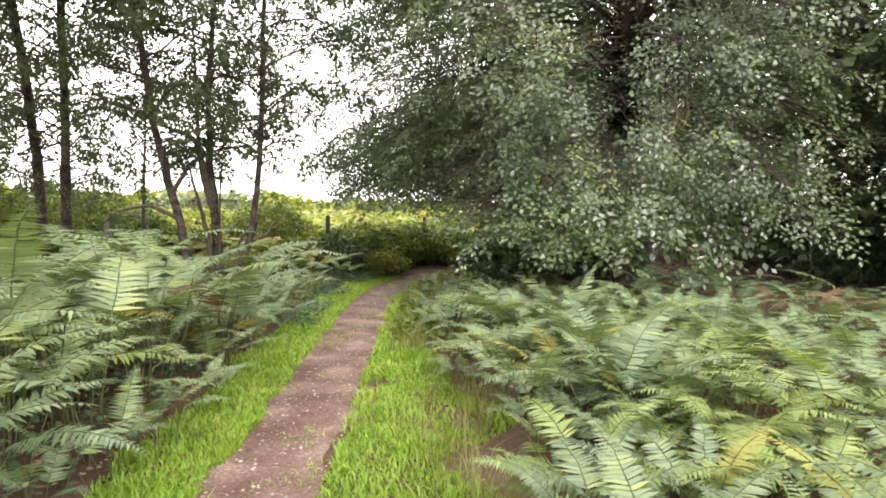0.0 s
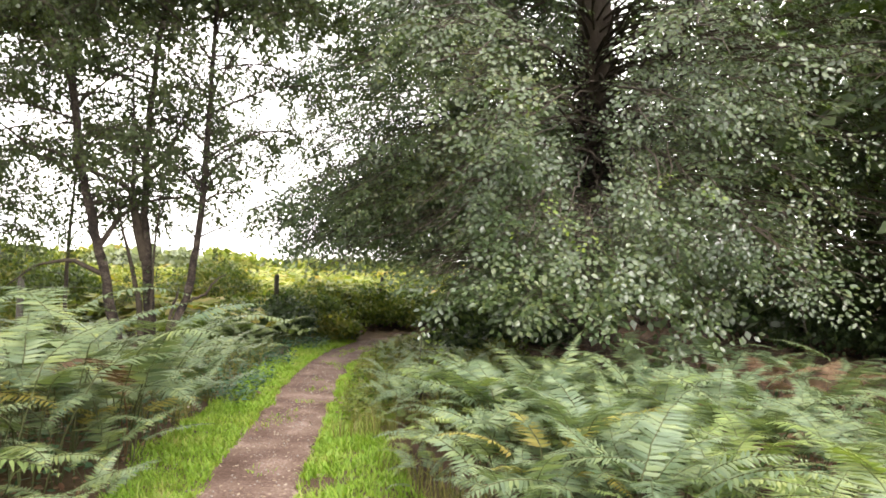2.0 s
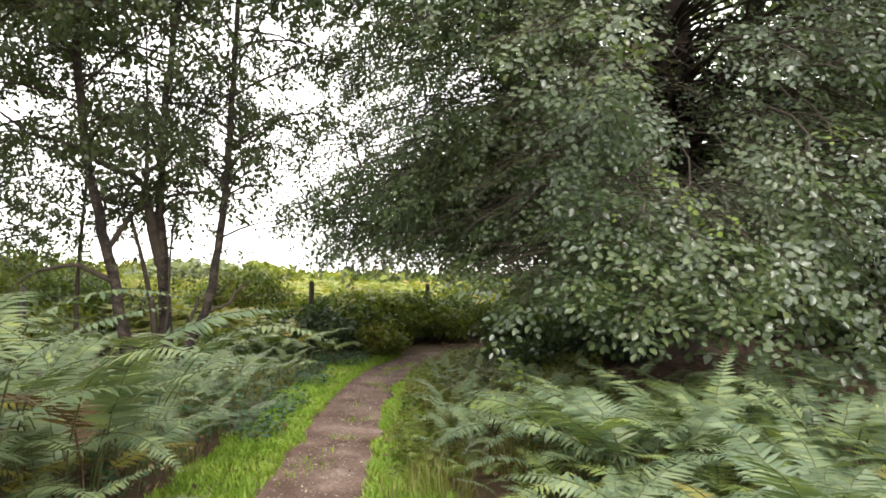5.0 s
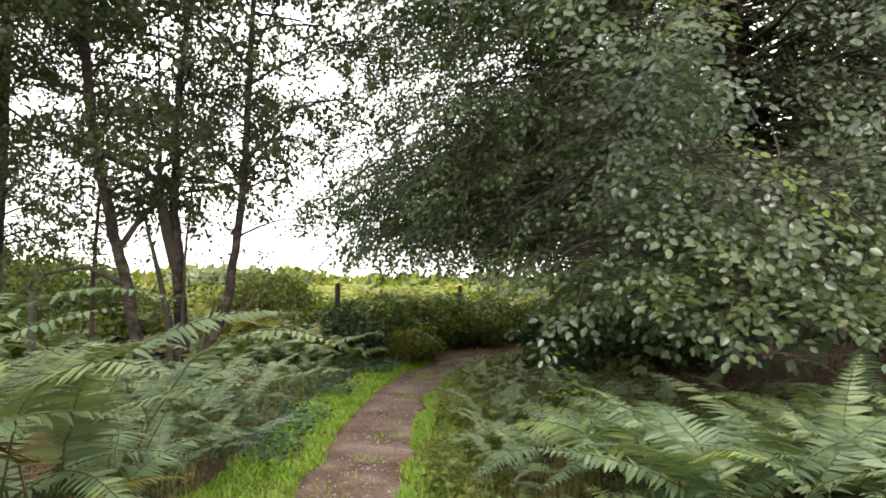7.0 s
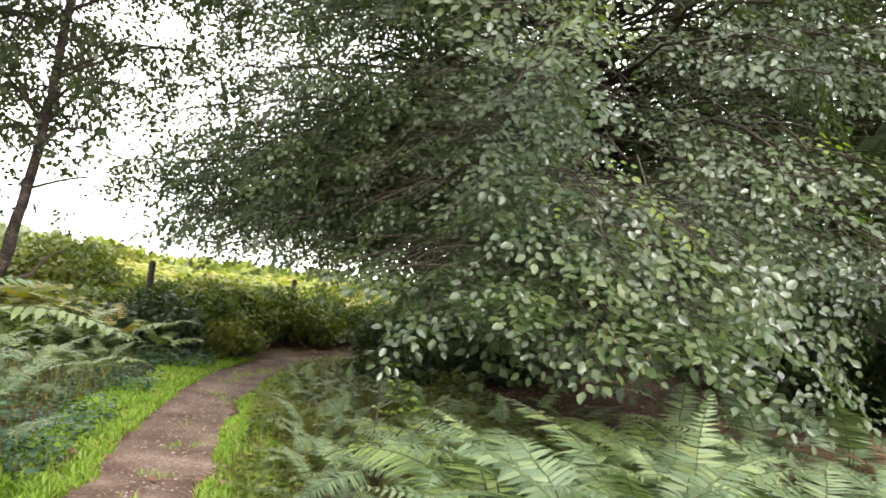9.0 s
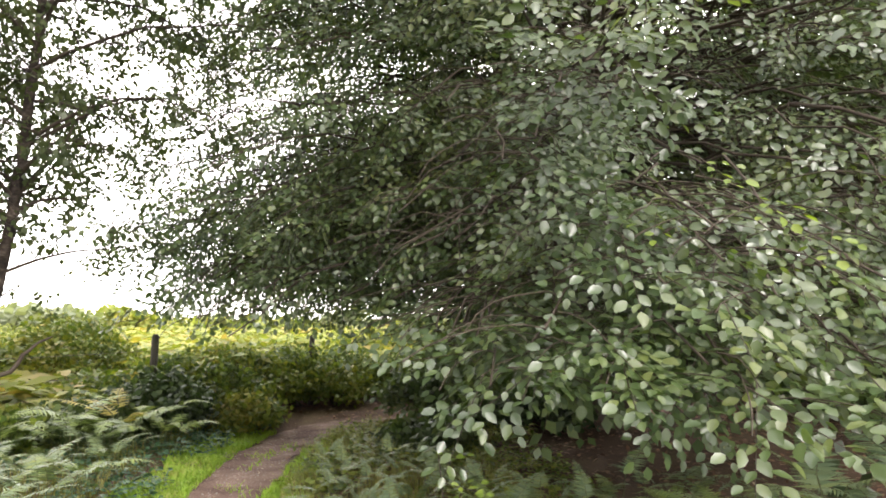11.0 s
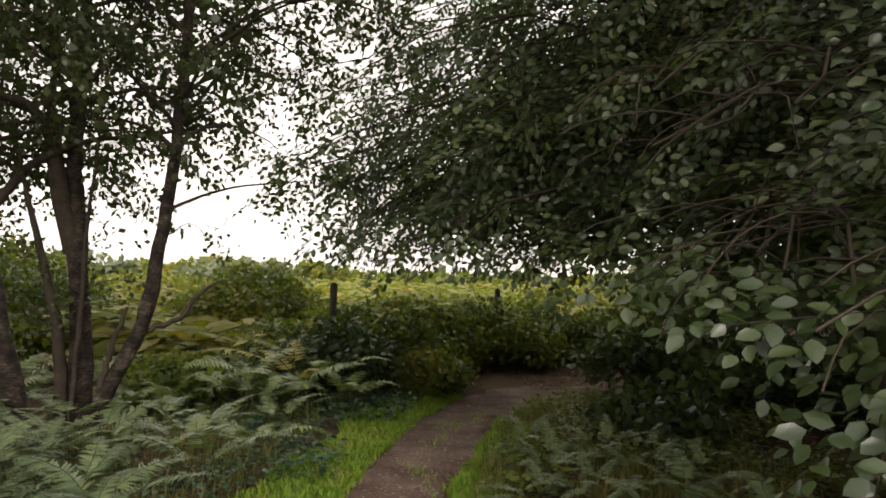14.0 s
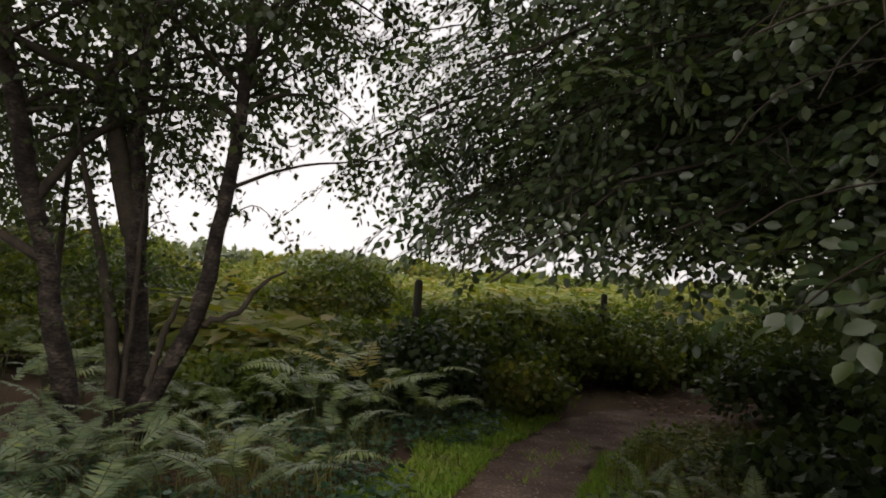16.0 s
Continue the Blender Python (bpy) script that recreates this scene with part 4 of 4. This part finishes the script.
def hedge():
    for k, (x, y, r, h) in enumerate([(-4.9, 13.4, 0.7, 0.6), (-4.5, 14.1, 0.7, 0.85), (-4.9, 14.9, 0.8, 1.05), (-4.3, 15.4, 0.8, 0.9), (-4.7, 16.3, 0.9, 1.15), (-4.1, 16.6, 0.8, 0.95), (-3.8, 17.6, 0.9, 1.1), (-3.0, 17.5, 0.7, 0.75), (-3.0, 18.8, 0.9, 1.0), (-2.0, 18.9, 0.8, 0.85),
                                      (-1.4, 20.0, 1.0, 1.1), (-3.7, 14.9, 0.5, 0.5), (-5.7, 12.7, 0.6, 0.5), (-5.5, 14.2, 0.7, 0.8), (-9.2, 12.9, 0.9, 0.9), (-10.6, 12.8, 1.1, 1.2)]):
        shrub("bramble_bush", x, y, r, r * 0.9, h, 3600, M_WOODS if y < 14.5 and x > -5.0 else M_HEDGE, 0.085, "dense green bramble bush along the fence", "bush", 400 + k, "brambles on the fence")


hedge()


def heath():
    """The open heath beyond the fence: countless bracken tips and tussocks to the skyline."""
    rng = np.random.default_rng(41)
    P = []
    while sum(map(len, P)) < 5200:
        d = 11 + 62 * rng.random(4000) ** 2
        a = radians(90) + rng.uniform(-0.75, 1.35, 4000)
        x, y = np.cos(a) * d, 4 + np.sin(a) * d
        ok = (y > 15.4) & (x < -4.9 + (y - 14.6) * 0.45) | (x < -4.9) & (y > 12.6 - 0.3 * (x + 4.9))
        P.append(np.stack([x, y, d], -1)[ok])
    P = np.concatenate(P)
    rise = np.array([noise.noise((x * 0.3, y * 0.3, 7)) for x, y, _ in P])
    z = np.array([ground_height(x, y) for x, y, _ in P]) + (0.62 + 0.5 * rise) * rng.uniform(0.55, 1.1, len(P))
    k = 9
    C = np.repeat(np.stack([P[:, 0], P[:, 1], z], -1), k, axis=0)
    far = np.repeat(P[:, 2], k)
    az = rng.uniform(0, 6.28, len(C))
    out = np.stack([np.cos(az), np.sin(az), rng.uniform(-0.5, 0.35, len(C))], -1)
    C = C + rng.normal(0, 1, C.shape) * (0.12, 0.12, 0.1)
    V, F = leaves_at(C, out, np.array([0, -0.15, 1.0]) + rng.normal(0, 0.3, C.shape), (0.24 + 0.012 * far) * rng.uniform(0.6, 1.3, len(C)), 0.6, True)
    tagged(new("heath_bracken", mesh_of("heath_bracken", V, F, [M_FIELD])), "yellow-green bracken covering the open heath", "bracken", "", "stuff")


heath()


def woods():
    """Trees behind the beech and around, which close the view to the right and behind; some, unseen, are added for
    shade.
    """
    rng = np.random.default_rng(51)
    # from (-6.8, 3.0) to (-10.5, 3.6): unseen trees, added to shade the ferns
    spots = [(7.9, 15.2), (8.6, 12.6), (10.4, 16.5), (7.6, 19.5), (12.4, 12.0), (13.5, 18), (10.5, 22), (15.5, 14), (17, 20), (5.0, 24), (13, 26), (16, 8.5), (13, 6), (18, 11), (20, 16), (21, 24), (0.8, 27), (2.8, 25.5), (11.5, 8.6), (7.2, 13.2), (-6.8, 3.0), (-4.6, -0.8), (-9.2, 5.6), (-2.4, -3.2), (4.2, -3.0), (-8.6, 2.2), (-11.5, 7.2), (-7.0, 5.0), (-10.5, 3.6), (9.4, 18.2), (11.8, 19.6), (8.4, 24.0), (14.8, 21.5), (6.4, 21.6), (12.2, 14.2)]
    for k, (x, y) in enumerate(spots):
        t = thing("woodland_or_shade_tree", x, y, 0, "tall woodland tree with a dark bare trunk, seen or added unseen for shade", "tree", "trees of the wood")
        r = rng.uniform(0.11, 0.2)
        # the added shade trees bear leaves only high up, out of view
        low = 4.2 if y < 7.5 and x < 8 else 1.2
        lean = rng.normal(0, 0.02, 2)
        z = np.linspace(-0.1, 12, 9)
        P = np.stack([lean[0] * z, lean[1] * z, z], -1)
        part("trunk", mesh_of("woodland_trunk", *tube(P, np.linspace(r * 1.25, r * 0.4, 9), 10), [M_PINE_BARK], None, True), t)
        sprays = [flat_spray(rng, 0.9, 0.25, 0.2, True) for _ in range(3)]
        for j in range(16):
            h0 = low + (10.2 - low) * (j + rng.random()) / 16
            Q = arc(rng, np.array([lean[0] * h0, lean[1] * h0, h0]), rng.uniform(0, 6.28), rng.uniform(2.0, 3.6), rng.uniform(0.1, 0.6), rng.uniform(-0.6, 0), 6, 0.15)
            wood, leaf = bough(rng, Q, 0.03, sprays, 0.2, 0.55, 1.1, 0.5, 1.3, -0.3)
            b = part("branch", wood.mesh("woodland_branch", [M_TWIG], True), t)
            part("leaves", leaf.mesh("woodland_leaves", [M_WOODS]), b)


woods()


def thickets():
    # low growth under the wood's edge and behind the birches
    for k, (x, y, r, h) in enumerate([(6.5, 19.5, 1.6, 1.5), (8.5, 17.5, 1.6, 1.3), (10.5, 14.5, 1.6, 1.2), (9.0, 21.5, 1.8, 1.8), (4.8, 22.0, 1.8, 1.7), (12.5, 16.0, 1.8, 1.6), (7.8, 14.8, 1.2, 0.8), (14, 12.5, 1.8, 1.5), (12, 9.5, 1.6, 1.2), (2.6, 22.5, 1.6, 2.2), (-0.2, 20.6, 1.1, 2.0), (1.0, 21.6, 1.3, 2.4), (3.4, 20.8, 1.6, 2.8), (5.6, 20.4, 1.6, 2.6), (7.2, 23.5, 1.8, 3.2), (8.0, 18.5, 1.5, 2.4), (-1.1, 15.7, 0.7, 0.8), (-0.3, 15.0, 0.6, 0.5), (-0.3, 16.7, 0.8, 0.9), (0.6, 15.1, 0.6, 0.6), (-0.9, 13.4, 0.5, 0.35), (6.2, 15.6, 1.0, 0.8), (7.2, 14.4, 0.9, 0.7), (5.2, 17.6, 1.1, 0.9), (8.8, 13.6, 1.1, 0.9)]):
        shrub("wood_shrub", x, y, r, r, h, 2600, M_WOODS, 0.1, "dark green shrub under the woodland trees", "bush", 500 + k, "shrubs of the wood")
    for k, (x, y, r, h) in enumerate([(-9.9, 14.2, 1.3, 1.5), (-11.6, 13.6, 1.5, 2.2), (-13.0, 12.0, 1.5, 2.8), (-7.4, 16.4, 1.2, 1.7), (-12.5, 16.0, 1.6, 2.0)]):
        shrub("hawthorn_bush", x, y, r, r, h, 6500, M_HEDGE, 0.09, "rounded green hawthorn bush on the heath", "bush", 540 + k, "hawthorns on the heath")
    for k, (x, y, r, h) in enumerate([(2.0, 31, 2.6, 2.6), (5.5, 33, 3.0, 3.4), (-0.8, 36, 3, 2.4), (9.5, 31, 3, 3.6)]):
        shrub("willow_bush", x, y, r, r, h, 4200, M_WILLOW, 0.14, "pale grey-green willow bush out on the heath", "bush", 560 + k, "willows on the heath")


def skyline():
    """Low trees and scrub far out on the heath."""
    rng = np.random.default_rng(58)
    for k in range(16):
        a = radians(88 + k * 4.2 + rng.uniform(-1.5, 1.5))
        d = rng.uniform(60, 110)
        shrub("distant_bush", d * math.cos(a), 5 + d * math.sin(a), rng.uniform(4, 8), 3.5, rng.uniform(1.8, 3.6), 1300, M_WILLOW if k % 3 == 0 else M_FIELD, 0.8, "low scrub far off on the heath", "bush", 580 + k, "scrub on the skyline")
    for k, (x, y, r, h) in enumerate([(-9.5, 19.5, 1.6, 1.35), (-13.5, 21, 2.0, 1.6), (-6.2, 21.5, 1.5, 1.2), (-16, 18, 2.0, 1.8), (-3.5, 25, 1.6, 1.3)]):
        shrub("gorse_bush", x, y, r, r, h, 2600, M_FIELD, 0.13, "rounded yellow-green gorse on the heath", "bush", 610 + k, "gorse on the heath")


thickets()
skyline()


# ---- ground cover ----
def grass():
    """Bright grass on both verges of the path."""
    rng = np.random.default_rng(61)
    P = []
    while len(P) < 74000:
        y = rng.uniform(1.5, 14.8)
        side = 1 if rng.random() < 0.55 else -1
        lim = (float(np.interp(y, [2, 6, 8, 15], [1.25, 1.0, 0.5, 0.35])) if side > 0 else 0.6) * (1 + 0.5 * noise.noise((y * 1.1, side * 5.0, 1)))
        d = path_half(y) * (1.0 + 0.22 * noise.noise((y * 2.3, side * 3.0, 8))) * rng.uniform(0.93, 1.1) + lim * rng.random() ** 1.2
        x = path_mid(y) + side * d
        if (side > 0 or y < 6.5) and noise.noise((x * 1.6, y * 1.6, 3)) < -0.34 and rng.random() < 0.75:
            continue
        if rng.random() < 0.05:
            x = path_mid(y) + rng.uniform(-0.8, 0.8) * path_half(y)
            if noise.noise((x * 2.4, y * 2.0, 6)) < 0.22:
                continue
        P.append((x, y, ground_height(x, y)))
    P = np.array(P)
    n = len(P)
    h = rng.uniform(0.02, 0.085, n) * (0.8 + 0.6 * np.array([noise.noise((x * 3, y * 3, 0)) for x, y, _ in P]))
    az = rng.uniform(0, 6.28, n)
    w = rng.uniform(0.0035, 0.0075, n)
    side = np.stack([-np.sin(az), np.cos(az), 0 * az], -1) * w[:, None]
    out = np.stack([np.cos(az), np.sin(az), 0 * az], -1)
    bend = rng.uniform(0.2, 1.3, n) * h
    mid = P + out * (bend * 0.3)[:, None] + np.array([0, 0, 1]) * (h * 0.6)[:, None]
    tip = P + out * bend[:, None] + np.array([0, 0, 1]) * h[:, None]
    V = np.stack([P - side, P + side, mid + side * 0.8, mid - side * 0.8, tip], 1).reshape(-1, 3)
    base = 5 * np.arange(n)[:, None]
    F = np.concatenate([base + [0, 1, 2], base + [0, 2, 3], base + [3, 2, 4]])
    tagged(new("verge_grass", mesh_of("verge_grass", V, F, [M_GRASS])), "short bright green grass along the path", "grass", "", "stuff")


grass()


def dry_tufts():
    """Longer, half dry grass between the path and the beech, and on the bank below the birches."""
    rng = np.random.default_rng(62)
    P = []
    while len(P) < 14000:
        y = rng.uniform(7.5, 15.2)
        s = rng.uniform(0.5, 2.6) if rng.random() < 0.6 else -rng.uniform(1.0, 2.8)
        if rng.random() < 0.06:
            y, s = rng.uniform(2.5, 7.0), rng.uniform(0.9, 1.7)
        x = path_mid(y) + s
        if noise.noise((x * 2.2, y * 2.2, 13)) > -0.05:
            P.append((x, y, ground_height(x, y)))
    P = np.array(P)
    n = len(P)
    h, az = rng.uniform(0.08, 0.32, n), rng.uniform(0, 6.28, n)
    side = np.stack([-np.sin(az), np.cos(az), 0 * az], -1) * rng.uniform(0.002, 0.004, n)[:, None]
    out = np.stack([np.cos(az), np.sin(az), 0 * az], -1)
    bend = rng.uniform(0.2, 1.0, n) * h
    mid = P + out * (bend * 0.3)[:, None] + np.array([0, 0, 1]) * (h * 0.65)[:, None]
    tip = P + out * bend[:, None] + np.array([0, 0, 1]) * (h * 0.9)[:, None]
    V = np.stack([P - side, P + side, mid + side * 0.8, mid - side * 0.8, tip], 1).reshape(-1, 3)
    base = 5 * np.arange(n)[:, None]
    F = np.concatenate([base + [0, 1, 2], base + [0, 2, 3], base + [3, 2, 4]])
    tagged(new("dry_grass", mesh_of("dry_grass", V, F, [M_DRY])), "thin half-dry grass on the banks beside the path", "grass", "", "stuff")


dry_tufts()


def scatter_leaves(name, count, spread, mat, size, lift, label, category, seed, tilt=0.25):
    rng = np.random.default_rng(seed)
    P = []
    while len(P) < count:
        x, y, ok = spread(rng)
        if ok:
            P.append((x, y, ground_height(x, y) + lift * rng.random() + 0.02))
    P = np.array(P)
    V, F = leaves_at(P, rng.normal(0, 1, P.shape) * (1, 1, 0.15), np.array([0, 0, 1.0]) + rng.normal(0, tilt, P.shape), size * rng.uniform(0.6, 1.3, len(P)), 1.1)
    tagged(new(name, mesh_of(name, V, F, [mat])), label, category, "", "stuff")


def under_beech(rng):
    a, d = rng.uniform(0, 6.28), 8.5 * rng.random() ** 0.5
    x, y = BEECH[0] + d * math.cos(a), BEECH[1] + d * math.sin(a)
    off = abs(x - path_mid(y)) if y < 16 else 9
    return x, y, (x > -2.6 or y > 16) and (off > path_half(y) * 1.15 or rng.random() < 0.06)


def beside_path(rng):
    y = rng.uniform(2, 15.5)
    x = path_mid(y) + rng.normal(0, 0.45)
    return x, y, True


def fern_floor(rng):
    x, y = rng.uniform(-7, 6.5), rng.uniform(1.5, 10)
    s = x - path_mid(y)
    return x, y, s < -1.0 or s > 1.65


def left_bank(rng):
    y = rng.uniform(8.5, 15.3)
    x = path_mid(y) - rng.uniform(0.55, 3.2)
    return x, y, noise.noise((x * 0.8, y * 0.8, 9)) > -0.15


def right_bank(rng):
    y = rng.uniform(8.0, 14.5)
    x = path_mid(y) + rng.uniform(0.55, 3.2)
    return x, y, noise.noise((x * 1.4, y * 1.4, 4)) > -0.05


scatter_leaves("leaf_litter", 17000, under_beech, M_LITTER, 0.06, 0.03, "brown fallen beech leaves under the tree", "leaf litter", 71)
scatter_leaves("path_litter", 1800, beside_path, M_BITS, 0.026, 0.004, "scattered dry leaves and bits on the path", "leaf litter", 72, 0.15)
scatter_leaves("ground_ivy", 10000, left_bank, M_IVY, 0.05, 0.16, "low green ivy and nettles on the bank", "ground cover", 73, 0.4)
scatter_leaves("low_herbs", 13000, right_bank, M_HEDGE, 0.05, 0.2, "low green herbs between path and tree", "ground cover", 74, 0.4)
scatter_leaves("undergrowth", 14000, fern_floor, M_IVY, 0.06, 0.28, "low dark leaves growing under the bracken", "ground cover", 75, 0.5)
scatter_leaves("bracken_litter", 13000, fern_floor, M_LITTER, 0.045, 0.05, "brown dead bits of last year's bracken", "leaf litter", 76, 0.5)


def pebbles():
    """Small stones and grit trodden into the path."""
    rng = np.random.default_rng(81)
    base = np.array([(1, 0, 0), (-1, 0, 0), (0, 1, 0), (0, -1, 0), (0, 0, 0.7), (0, 0, -0.5)], float)
    tri = np.array([(0, 2, 4), (2, 1, 4), (1, 3, 4), (3, 0, 4), (2, 0, 5), (1, 2, 5), (3, 1, 5), (0, 3, 5)])
    V, F = [], []
    for k in range(1500):
        y = rng.uniform(2.5, 15)
        x = path_mid(y) + rng.normal(0, 0.55) * path_half(y)
        s = 0.003 + 0.010 * rng.random() ** 3
        V.append(base * rng.uniform(0.6, 1.4, (6, 3)) * s + (x, y, ground_height(x, y) + 0.018))
        F.append(tri + 6 * k)
    tagged(new("path_grit", mesh_of("path_grit", np.concatenate(V), np.concatenate(F), [M_STONE])), "small pale stones and grit on the path", "gravel", "", "stuff")


pebbles()


def fallen_branch(line, r, label):
    """A dead bough lying in the leaf litter, with two stubs."""
    rng = np.random.default_rng(len(line))
    P = np.array([(x, y, ground_height(x, y) + r * 0.9) for x, y in line])
    t = thing("fallen_branch", *P[0], label, "branch", "fallen branches")
    back = Matrix.Translation(-Vector(P[0]))
    fine = np.linspace(0, len(P) - 1, 14)
    Q = np.stack([np.interp(fine, np.arange(len(P)), P[:, c]) for c in range(3)], -1)
    Q[1:-1] += rng.normal(0, 0.012, Q[1:-1].shape) * (1, 1, 0.4)
    part("stem", mesh_of("fallen_stem", *tube(Q, np.linspace(r, r * 0.35, 14), 7), [M_TWIG], None, True), t, at=back)
    for k in (5, 9):
        side = Q[k] + (rng.uniform(-0.35, 0.35), rng.uniform(-0.3, 0.3), 0.10)
        part("twig", mesh_of("fallen_twig", *tube([Q[k], side], [r * 0.4, r * 0.15], 5), [M_TWIG]), t, at=back)


fallen_branch([(1.4, 10.3), (2.0, 10.5), (2.7, 10.4), (3.3, 10.7)], 0.035, "dark fallen branch lying in the leaf litter")
fallen_branch([(0.9, 11.2), (1.6, 10.9), (2.4, 11.3)], 0.028, "thin dark fallen branch in the leaf litter")
fallen_branch([(3.2, 9.9), (3.9, 10.3), (4.8, 10.2)], 0.03, "dark fallen branch at the edge of the wood")
fallen_branch([(-0.2, 9.9), (0.3, 10.1), (0.9, 10.0)], 0.018, "thin fallen twig under the beech skirt")
